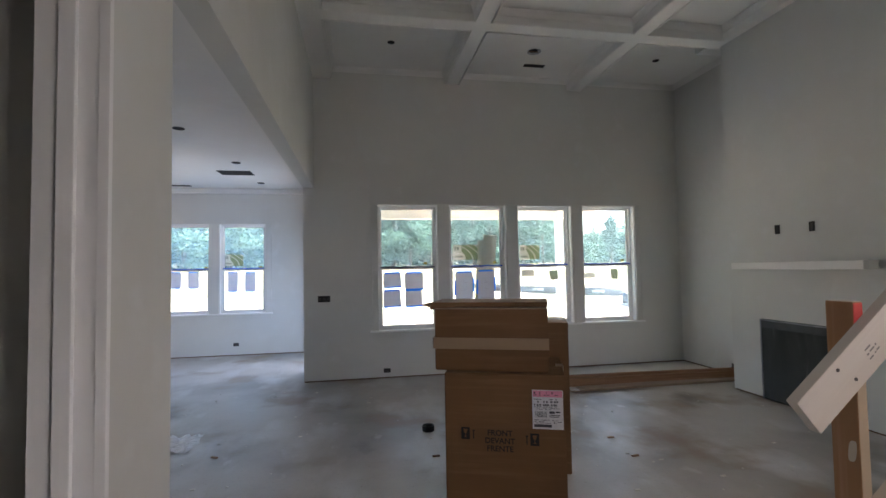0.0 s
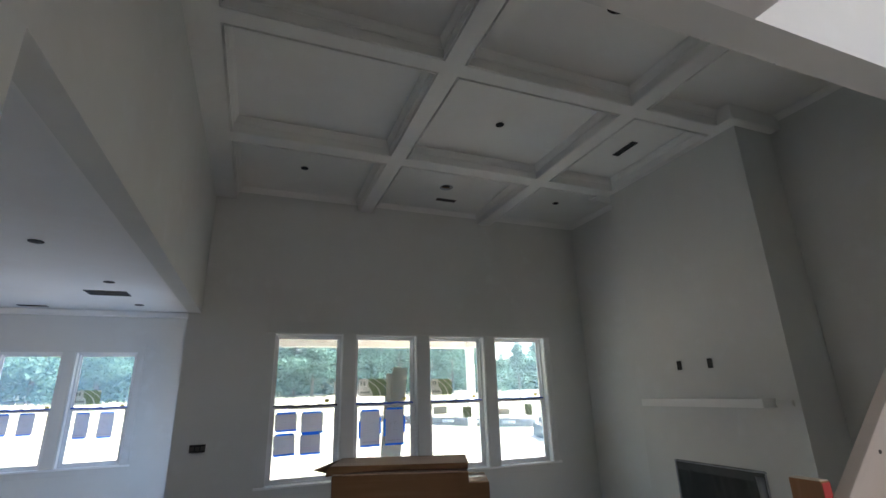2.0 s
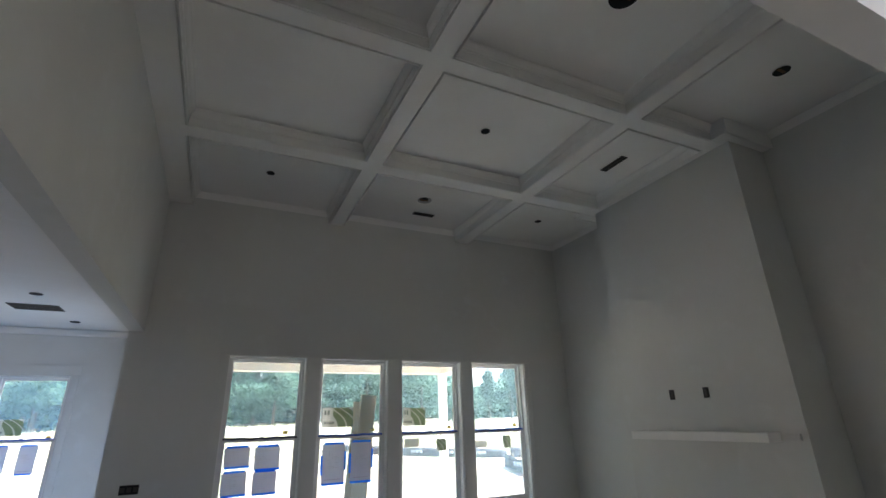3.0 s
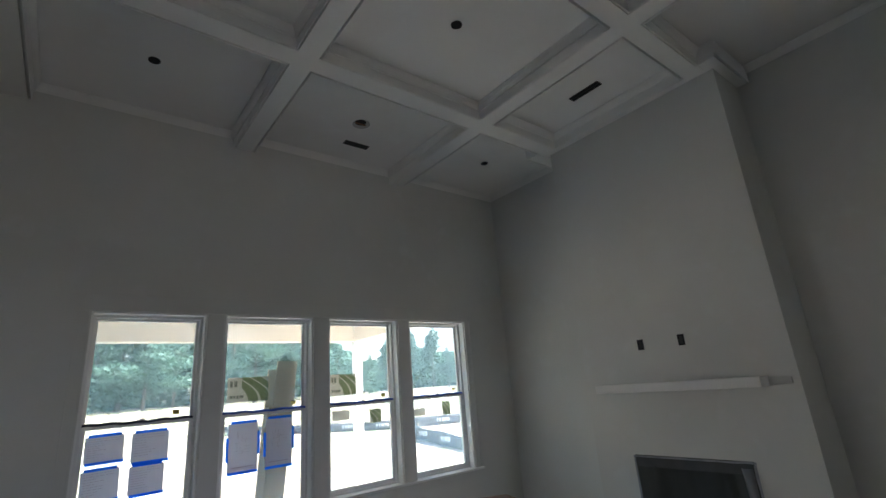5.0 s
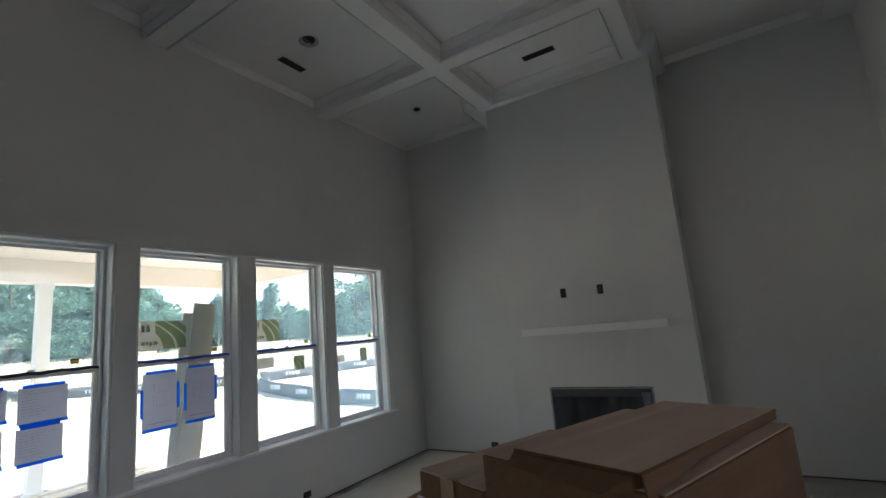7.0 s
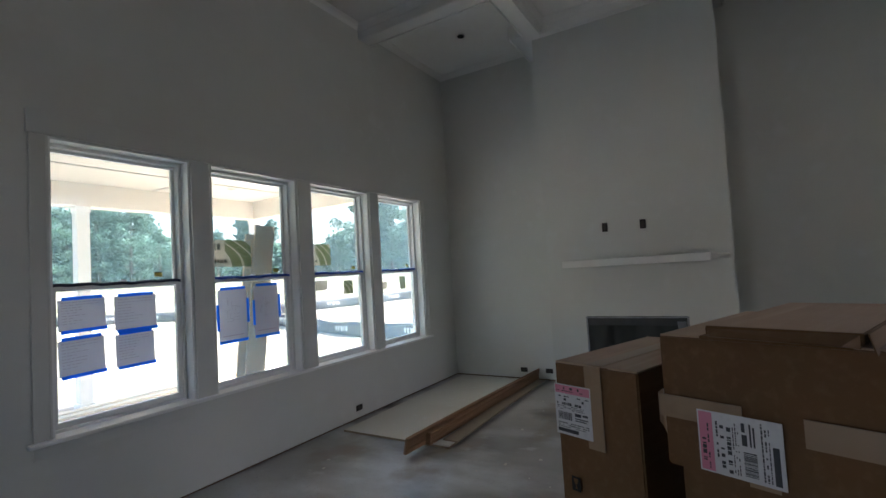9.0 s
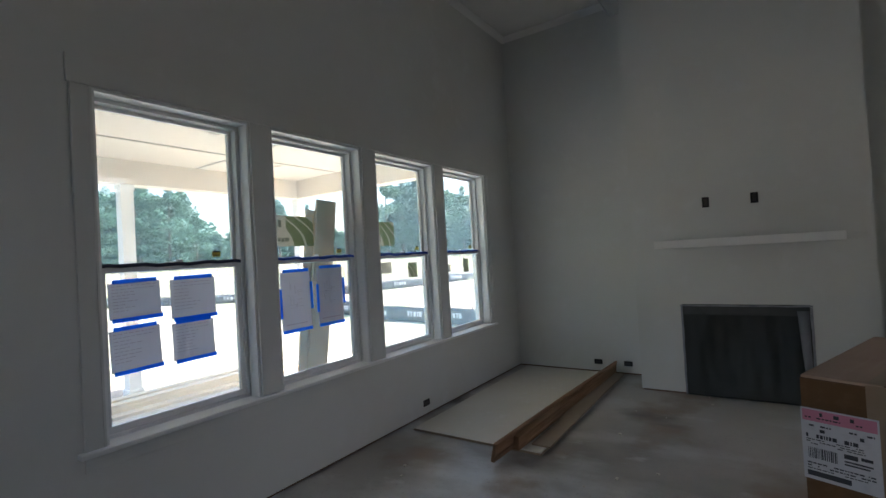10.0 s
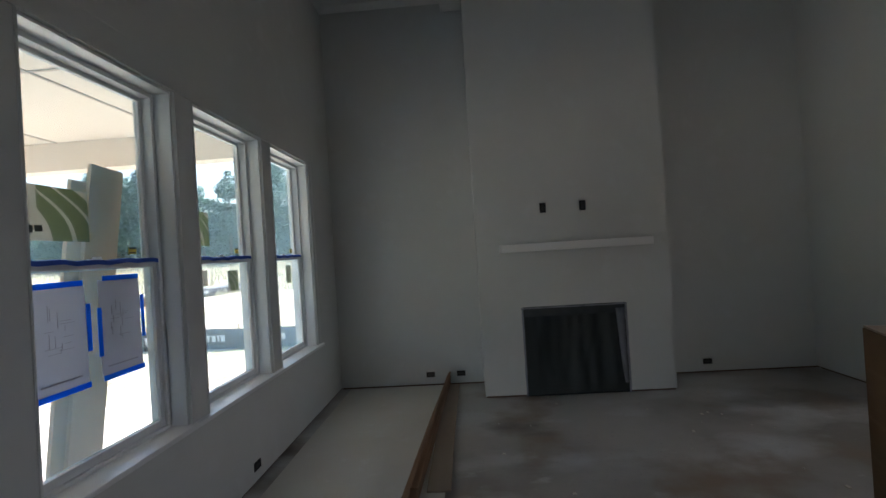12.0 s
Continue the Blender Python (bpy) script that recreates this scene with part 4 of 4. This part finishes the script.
# ---- small things on the floor ----
roll = thing("tape_roll", "black roll of tape on the concrete", "tape", pose(0.956, 4.80, 0))
rb, rows_ = bmesh.new(), []
for r, z in ((0.038, 0.002), (0.055, 0.0), (0.0565, 0.004), (0.0565, 0.046), (0.055, 0.05), (0.038, 0.048)):
    rows_.append([rb.verts.new((r * math.cos(2 * math.pi * k / 28), r * math.sin(2 * math.pi * k / 28), z)) for k in range(28)])
for p, q in zip(rows_, rows_[1:] + rows_[:1]):
    for k in range(28):
        rb.faces.new((p[k], p[(k + 1) % 28], q[(k + 1) % 28], q[k]))
part("roll", rb, INK, roll)

CLEAR_FILM = material("crumpled_film", (0.80, 0.81, 0.82), 0.25, bump=0.4, bump_scale=25)
film_ = thing("plastic_scrap", "crumpled clear plastic film on the floor", "scrap", pose(-1.27, 4.92, 0))
fb, rows_ = bmesh.new(), []
for i in range(15):
    rows_.append([fb.verts.new(((i / 14 - 0.5) * 0.34 + 0.03 * noise.noise((j * 0.5, i * 0.4, 2)), (j / 11 - 0.5) * 0.42 + 0.05 * noise.noise((i * 0.5, j * 0.3, 8)), 0.004 + 0.04 * abs(noise.noise((i * 0.7, j * 0.7, 5))))) for j in range(12)])
for p, q in zip(rows_, rows_[1:]):
    for j in range(11):
        fb.faces.new((p[j], q[j], q[j + 1], p[j + 1]))
fb.normal_update()
bmesh.ops.solidify(fb, geom=fb.faces[:], thickness=0.001)
part("film", fb, CLEAR_FILM, film_)

rng = random.Random(4)
crumbs = bmesh.new()
for k in range(150):
    x, y, r = rng.uniform(-2.6, 5.0), rng.uniform(2.6, 6.8), rng.choice((0.004, 0.006, 0.008, 0.012))
    if 0.7 < x < 2.0 and 2.8 < y < 4.4:
        continue
    block(crumbs, x, x + r * rng.uniform(1, 3), y, y + r * rng.uniform(1, 2), 0.0005, 0.001 + r * 0.5)
tagged(new("debris", mesh_of("debris", crumbs, SHEET)), "pale plaster crumbs scattered on the concrete", "debris", "", "stuff")
for x, y in ((2.5, 4.25), (2.48, 3.84), (0.93, 4.18), (-0.85, 4.55)):
    chip = thing("wood_chip", "small dark scrap of wood on the floor", "scrap", pose(x, y, 0, 0, 0, rng.uniform(0, 180)), "scraps on the floor")
    part("chip", one_block(-0.03, 0.03, -0.008, 0.012, 0.0005, 0.012, bevel=0.003), BOARD_BROWN, chip)

# ---- porch ----
PORCH = material("porch_paint", (0.76, 0.66, 0.55), 0.6, spots=[(1.5, 0.45, 0.75, (0.71, 0.61, 0.50), EVEN), (14, 0.5, 0.8, (0.78, 0.69, 0.58), EVEN)])
SEAM = material("porch_batten", (0.34, 0.30, 0.26), 0.7)
DECK = material("deck_boards", (0.70, 0.67, 0.62), 0.7, spots=[(4, 0.4, 0.7, (0.60, 0.565, 0.51), (0.05, 1, 1))], vary=0.12)
LUMBER = material("yellow_pine_lumber", (0.74, 0.64, 0.48), 0.65, spots=[(4, 0.4, 0.7, (0.62, 0.51, 0.36), (0.05, 1, 1))], vary=0.1)
SIDING = material("pale_siding", (0.62, 0.62, 0.60), 0.6, spots=[(2, 0.45, 0.75, (0.57, 0.57, 0.55), EVEN)])
structure("porch_ceiling", one_block(-0.25, 5.25, 7.21, 11.26, 2.985, 3.06), PORCH)
battens = bmesh.new()
for y in (8.55, 9.96):
    block(battens, -0.24, 5.02, y, y + 0.025, 2.975, 2.985)
for x in (0.85, 3.25):
    block(battens, x, x + 0.025, 7.22, 10.99, 2.977, 2.985)
structure("porch_batten", battens, SEAM)
structure("porch_beam", block(block(bmesh.new(), -0.25, 5.25, 11.0, 11.25, 2.67, 2.985, bevel=0.006), 5.03, 5.25, 7.212, 10.999, 2.67, 2.985, bevel=0.006), PORCH)
structure("porch_roof", one_block(-0.5, 5.6, 7.26, 11.6, 3.10, 3.2), SIDING)
for x in (2.29, 5.07):
    col = thing("porch_post", "square white porch post", "post", pose(x, 11.04, -0.1), "porch posts")
    part("shaft", one_block(0, 0.15, 0, 0.15, 0.0, 2.77, bevel=0.006), TRIM, col)
    part("base", one_block(-0.015, 0.165, -0.015, 0.165, 0.0, 0.12, bevel=0.006), TRIM, col)
    part("cap", one_block(-0.012, 0.162, -0.012, 0.162, 2.69, 2.77, bevel=0.006), TRIM, col)
for x, y in ((2.47, 9.14), (4.01, 10.15)):
    lamp = thing("porch_light", "small recessed light in the porch ceiling", "ceiling light", pose(x, y, 2.984), "porch lights")
    part("rim", tube(bmesh.new(), 0, 0, -0.008, 0, 0.055, 0.06), SEAM, lamp)


def plank(name, label, m, length, width, thick, mat, group):
    t = thing(name, label, "board", m, group)
    part("board", one_block(0, width, 0, thick, 0, length, bevel=0.003), mat, t)
    return t


LEAN_WOOD = material("pale_plank_grain", (0.66, 0.46, 0.29), 0.6, spots=[(3, 0.42, 0.65, (0.56, 0.37, 0.22), (1, 1, 0.06))])


def leaning(x, y, z, bx, by, width, label):
    """A plank that leans from its foot (bx, by) on the deck to the top corner (x, y, z)."""
    foot, top = Vector((bx, by, -0.098)), Vector((x, y, z))
    up = (top - foot).normalized()
    across = Vector((1, 0, 0))
    across = (across - up * across.dot(up)).normalized()
    back = up.cross(across)
    m = Matrix((across, back, up)).transposed().to_4x4()
    m.translation = foot
    t = thing("leaning_plank", label, "plank", m, "planks leaning on the window")
    part("board", one_block(0, width, 0, 0.02, 0, (top - foot).length, bevel=0.002), LEAN_WOOD, t)


leaning(2.195, 7.232, 2.02, 2.075, 7.43, 0.205, "long pale plank leaning on the outside of the window")
leaning(2.11, 7.262, 1.935, 2.02, 7.46, 0.14, "shorter pale plank leaning behind the long one")

for k, (y, z, w, h) in enumerate(((10.25, -0.098, 0.14, 0.04), (10.42, -0.098, 0.14, 0.09), (10.60, -0.098, 0.14, 0.14), (10.78, -0.098, 0.09, 0.09), (10.42, -0.006, 0.13, 0.04))):
    t = thing("stacked_lumber", "pale plank in a stack of lumber on the porch", "plank", pose(0.3 + 0.13 * (k % 3), y, z), "lumber on the porch")
    part("board", one_block(0, 4.1 - 0.15 * k, 0, w, 0, h, bevel=0.004), LUMBER, t)

# ---- land ----
GROUND = material("sandy_ground", (0.40, 0.345, 0.28), 0.95, spots=[(0.35, 0.47, 0.60, (0.20, 0.225, 0.12), EVEN), (1.6, 0.48, 0.66, (0.26, 0.20, 0.15), EVEN), (3.2, 0.55, 0.68, (0.15, 0.17, 0.085), (0.5, 1, 1)), (9, 0.5, 0.72, (0.46, 0.41, 0.345), EVEN)], bump=0.6, bump_scale=6)
MEADOW = material("dry_meadow", (0.52, 0.50, 0.36), 0.9, spots=[(0.4, 0.4, 0.65, (0.42, 0.45, 0.27), EVEN), (3, 0.45, 0.7, (0.60, 0.56, 0.43), EVEN)])


def height(x, y):
    d = max(0.0, math.hypot(x - 1.0, y - 4.0) - 15.0)
    return -0.45 + min(2.3, 0.10 * d) + 0.06 * noise.noise((x * 0.12, y * 0.12, 0)) * min(1.0, d)


land = bmesh.new()
rings_ = [0, 2, 4, 6, 8, 10, 12, 14, 16, 18, 20, 23, 26, 30, 35, 42, 55, 80, 130, 250, 600, 1800]
spokes = 96
last = None
for r in rings_:
    if r == 0:
        last = [land.verts.new((1, 4, -0.45))]
        continue
    cur = [land.verts.new((1 + r * math.cos(2 * math.pi * k / spokes), 4 + r * math.sin(2 * math.pi * k / spokes), height(1 + r * math.cos(2 * math.pi * k / spokes), 4 + r * math.sin(2 * math.pi * k / spokes)))) for k in range(spokes)]
    for k in range(spokes):
        n = (k + 1) % spokes
        land.faces.new((last[0], cur[k], cur[n]) if len(last) == 1 else (last[k], cur[k], cur[n], last[n])).smooth = True
    last = cur
structure("ground", land, GROUND, "pale sandy building ground with patches of grass", "ground")


def blades(count, where, tall, wide, seed):
    """Many crossed grass blades; where(rng) gives a place on the land."""
    rg = random.Random(seed)
    verts, faces = [], []
    for _ in range(count):
        x, y = where(rg)
        z, a, h, lean = height(x, y) - 0.02, rg.uniform(0, 6.28), tall * rg.uniform(0.5, 1.2), rg.uniform(-0.25, 0.25)
        dx, dy = wide * math.cos(a), wide * math.sin(a)
        n = len(verts)
        verts += [(x - dx, y - dy, z), (x + dx, y + dy, z), (x + lean * h + dx * 0.2, y + lean * h, z + h)]
        faces.append((n, n + 1, n + 2))
    return verts, faces


def stuff(name, verts, faces, mat, label, category):
    data = bpy.data.meshes.new(name)
    data.from_pydata(verts, [], faces)
    data.materials.append(mat)
    return tagged(new(name, data), label, category, "", "stuff")


def in_meadow(rg):
    b, r = radians(rg.uniform(14, 138)), rg.uniform(22, 35)
    return 1 + r * math.cos(b), 4 + r * math.sin(b)


stuff("meadow_grass", *blades(52000, in_meadow, 0.26, 0.02, 3), MEADOW, "tall dry meadow grass before the woods", "grass")


# ---- trees ----
def leaf_material(name, colour, tint):
    m = bpy.data.materials.new(name)
    m.use_nodes = True
    nodes, links = m.node_tree.nodes, m.node_tree.links
    bsdf = nodes["Principled BSDF"]
    bsdf.inputs["Roughness"].default_value = 0.6
    geo, mix = nodes.new("ShaderNodeNewGeometry"), nodes.new("ShaderNodeMix")
    mix.data_type = "RGBA"
    mix.inputs["A"].default_value, mix.inputs["B"].default_value = (*colour, 1), (*tint, 1)
    links.new(geo.outputs["Random Per Island"], mix.inputs["Factor"])
    links.new(mix.outputs["Result"], bsdf.inputs["Base Color"])
    thin, blend = nodes.new("ShaderNodeBsdfTranslucent"), nodes.new("ShaderNodeMixShader")
    blend.inputs[0].default_value = 0.42
    links.new(mix.outputs["Result"], thin.inputs["Color"])
    links.new(bsdf.outputs[0], blend.inputs[1])
    links.new(thin.outputs[0], blend.inputs[2])
    links.new(blend.outputs[0], nodes["Material Output"].inputs["Surface"])
    return m


LEAF = leaf_material("broad_leaves", (0.05, 0.125, 0.09), (0.095, 0.19, 0.145))
NEEDLE = leaf_material("pine_foliage", (0.045, 0.11, 0.10), (0.085, 0.17, 0.155))
BARK = material("bark", (0.11, 0.085, 0.065), 0.9, spots=[(8, 0.4, 0.7, (0.07, 0.055, 0.04), (1, 1, 0.2))], bump=0.5, bump_scale=20)


def leaf_cloud(rg, blobs, per, size):
    """Leaf clumps scattered through uneven blobs of (x, y, z, rx, rz)."""
    verts, faces = [], []
    for bx, by, bz, rx, rz in blobs:
        for _ in range(per):
            while True:
                p = Vector((rg.uniform(-1, 1), rg.uniform(-1, 1), rg.uniform(-1, 1)))
                if 0.3 < p.length < 1:
                    break
            c = Vector((bx + p.x * rx, by + p.y * rx, bz + p.z * rz))
            s_ = size * rg.uniform(0.5, 1.3)
            e1 = Vector((rg.gauss(0, 1), rg.gauss(0, 1), rg.gauss(0, 0.6))).normalized() * s_
            e2 = e1.cross(Vector((rg.gauss(0, 1), rg.gauss(0, 1), rg.gauss(0, 1)))).normalized() * s_ * 0.6
            n = len(verts)
            mid = c + e1.cross(e2).normalized() * s_ * 0.2
            verts += [tuple(c - e1), tuple(mid - e2), tuple(c + e1), tuple(mid + e2)]
            faces += [(n, n + 1, n + 3), (n + 1, n + 2, n + 3)]
    return verts, faces


def limb(bm, p, q, r0, r1, sides=7):
    p, q = Vector(p), Vector(q)
    axis = (q - p).normalized()
    a = axis.orthogonal().normalized()
    b = axis.cross(a)
    rows_ = [[bm.verts.new(o + (a * math.cos(2 * math.pi * k / sides) + b * math.sin(2 * math.pi * k / sides)) * r) for k in range(sides)] for o, r in ((p, r0), (q, r1))]
    for k in range(sides):
        bm.faces.new((rows_[0][k], rows_[0][(k + 1) % sides], rows_[1][(k + 1) % sides], rows_[1][k]))


def tree(kind, tall, seed, m):
    rg = random.Random(seed)
    pine = kind == "pine"
    t = thing("pine_tree" if pine else "broadleaf_tree", "tall dark green pine at the wood's edge" if pine else "full green broadleaf tree at the wood's edge", "tree", m, "trees behind the house")
    trunk, blobs = bmesh.new(), []
    bend = rg.uniform(-0.4, 0.4)
    pts = [Vector((bend * (k / 5) ** 2, 0.3 * bend * k / 5, tall * 0.9 * k / 5)) for k in range(6)]
    for k in range(5):
        limb(trunk, pts[k], pts[k + 1], 0.16 * tall / 8 * (1 - k / 6), 0.16 * tall / 8 * (1 - (k + 1) / 6))
    for k in range(26 if pine else 24):
        f = rg.uniform(0.30 if pine else 0.06, 0.95)
        reach = tall * ((0.27 * (1.08 - f)) if pine else 0.30 * math.sin(math.pi * min(0.97, 0.16 + 0.84 * f)))
        a = rg.uniform(0, 6.28)
        base = pts[0].lerp(pts[5], f)
        end = base + Vector((math.cos(a) * reach, math.sin(a) * reach, rg.uniform(-0.02, 0.08) * tall))
        limb(trunk, base, end, 0.03 * tall / 8, 0.008, 5)
        for g in (0.6, 1.0):
            c = base.lerp(end, g)
            blobs.append((c.x, c.y, c.z, rg.uniform(0.07, 0.12) * tall, rg.uniform(0.04, 0.08) * tall))
    blobs.append((pts[5].x, pts[5].y, pts[5].z + 0.03 * tall, 0.06 * tall, 0.09 * tall))
    part("trunk", trunk, BARK, t)
    data = bpy.data.meshes.new("crown")
    v, f = leaf_cloud(rg, blobs, 115, 0.015 * tall + 0.03)
    data.from_pydata(v, [], f)
    data.materials.append(NEEDLE if pine else LEAF)
    crown = new("crown", data)
    crown.parent = t
    return t


rg = random.Random(11)


def spot(bearing, r):
    x, y = 1 + r * math.cos(radians(bearing)), 4 + r * math.sin(radians(bearing))
    return x, y, height(x, y) - 0.1



def crown_share(bearing):
    """How high the wood's edge stands round the horizon: it dips beyond the porch corner."""
    stops = (14, 25, 31, 33, 38, 42, 44, 46, 47.5, 49, 50, 51.5, 57, 59, 60.5, 62, 63, 64, 66, 73, 90, 140)
    share = (0.86, 0.85, 0.78, 0.70, 0.80, 0.75, 0.70, 0.42, 0.27, 0.30, 0.45, 0.57, 0.57, 0.43, 0.34, 0.34, 0.50, 0.66, 0.78, 0.85, 1.05, 1.1)
    return float(np.interp(bearing, stops, share))


KINDS = [("broad", 8.2, 21), ("broad", 7.2, 22), ("pine", 9.5, 23), ("broad", 9.0, 24), ("pine", 8.4, 25)]
protos = []
b = 16.0
k = 0
while b < 137:
    r = rg.uniform(36, 41)
    i = rg.choice((0, 1, 3) if b > 62 else (2, 4, 0, 3))
    reach = 2.6 * crown_share(b)  # degrees that the crown takes up to each side
    scale_at = min(crown_share(b), crown_share(b - reach) * 1.15, crown_share(b + reach) * 1.15) * rg.uniform(0.92, 1.08)
    x, y, z = spot(b, r)
    m = pose(x, y, z, 0, 0, rg.uniform(0, 360))
    found = [p for p in protos if p[0] == i]
    if found:
        ob = copy_thing(found[0][1], m)
    else:
        ob = tree(*KINDS[i], m)
        protos.append((i, ob))
    ob.scale = (scale_at,) * 3
    b += rg.uniform(2.0, 3.0) * min(1.0, 0.45 + scale_at)
    k += 1

woods = []
wr = random.Random(31)
for _ in range(1500):
    bb = wr.uniform(12, 140)
    x, y, z = spot(bb, wr.uniform(41, 50))
    low = crown_share(bb)
    woods.append((x, y, z + wr.uniform(0.2, 6.0 if bb > 63 else 5.2) * low, wr.uniform(1.0, 1.8), wr.uniform(0.8, 1.4)))
stuff("far_woods", *leaf_cloud(wr, woods, 70, 0.24), LEAF, "dense green woods behind the nearer trees", "woods")

# ---- silt fences ----
FABRIC = material("black_silt_fabric", (0.045, 0.046, 0.055), 0.6, spots=[(5, 0.45, 0.7, (0.065, 0.065, 0.075), EVEN)], bump=0.3, bump_scale=8)
PRINT = material("white_fabric_print", (0.65, 0.65, 0.67), 0.7)
STAKE = material("oak_stake", (0.36, 0.27, 0.18), 0.8)


def silt_fence(x0, y0, x1, y1, tall, label):
    length = math.hypot(x1 - x0, y1 - y0)
    t = thing("silt_fence", label, "fence", pose(x0, y0, height(x0, y0), 0, 0, math.degrees(math.atan2(y1 - y0, x1 - x0))))
    n = int(length * 3)
    bm, rows_ = bmesh.new(), []
    dirx, diry = (x1 - x0) / length, (y1 - y0) / length

    def ground(s_):
        return height(x0 + dirx * s_, y0 + diry * s_) - height(x0, y0)

    for i in range(n + 1):
        s_ = length * i / n
        sag = 0.05 * abs(math.sin(math.pi * s_ / 2.4)) * -1 + 0.05
        rows_.append([bm.verts.new((s_, 0.05 * math.sin(s_ * 2.3 + q) * (0.3 + q), ground(s_) + (tall + sag * 0.8 if q == 1 else tall * q) - 0.05 * (q == 0))) for q in (0, 0.33, 0.66, 1)])
    for p, q in zip(rows_, rows_[1:]):
        for j in range(3):
            bm.faces.new((p[j], q[j], q[j + 1], p[j + 1])).smooth = True
    bm.normal_update()
    bmesh.ops.solidify(bm, geom=bm.faces[:], thickness=0.004)
    part("fabric", bm, FABRIC, t)
    s_ = 0.6
    while s_ < length:
        part("stake", one_block(s_, s_ + 0.04, 0.06, 0.095, ground(s_) - 0.1, ground(s_) + tall + 0.12), STAKE, t)
        s_ += 2.4
    s_ = 1.0
    while s_ < length - 1:
        marks = bmesh.new()
        for dx, w in ((0.0, 0.05), (0.12, 0.05), (0.24, 0.09), (0.38, 0.04), (0.46, 0.1)):
            block(marks, s_ + dx, s_ + dx + w, -0.10, -0.095, ground(s_) + tall * 0.42, ground(s_) + tall * 0.72)
            block(marks, s_ + dx - 0.02, s_ + dx + w * 0.5 + 0.05, -0.10, -0.095, ground(s_) + tall * 0.68, ground(s_) + tall * 0.74)
        part("print", marks, PRINT, t, "white unreadable lettering")
        s_ += 1.5
    return t


silt_fence(11.4, 18.8, 10.6, 9.2, 0.45, "sagging black silt fence on stakes across the sandy ground")
silt_fence(12.6, 20.2, 21.5, 15.4, 0.40, "farther black silt fence on stakes before the meadow")
silt_fence(6.2, 26.0, 12.5, 20.3, 0.36, "low black silt fence along the meadow's edge")

# deck boards, each its own piece
deck = tagged(new("porch_deck"), "pale deck boards on the porch", "deck", "", "structure")
shared = mesh_of("deck_board", one_block(0, 5.7, 0, 0.138, -0.032, 0, bevel=0.004), DECK)
for k in range(27):
    ob = new("deck_board", shared)
    ob.parent, ob.location = deck, (-0.24, 7.225 + 0.148 * k, -0.1)
# panel added below the boards so that the gaps between them look dark
structure("deck_gap_backing", one_block(-0.24, 5.45, 7.3, 11.1, -0.3, -0.28), STAKE)
structure("porch_joist", block(block(bmesh.new(), -0.24, 5.45, 7.22, 7.3, -0.5, -0.133), -0.24, 5.45, 11.1, 11.2, -0.5, -0.133), STAKE)
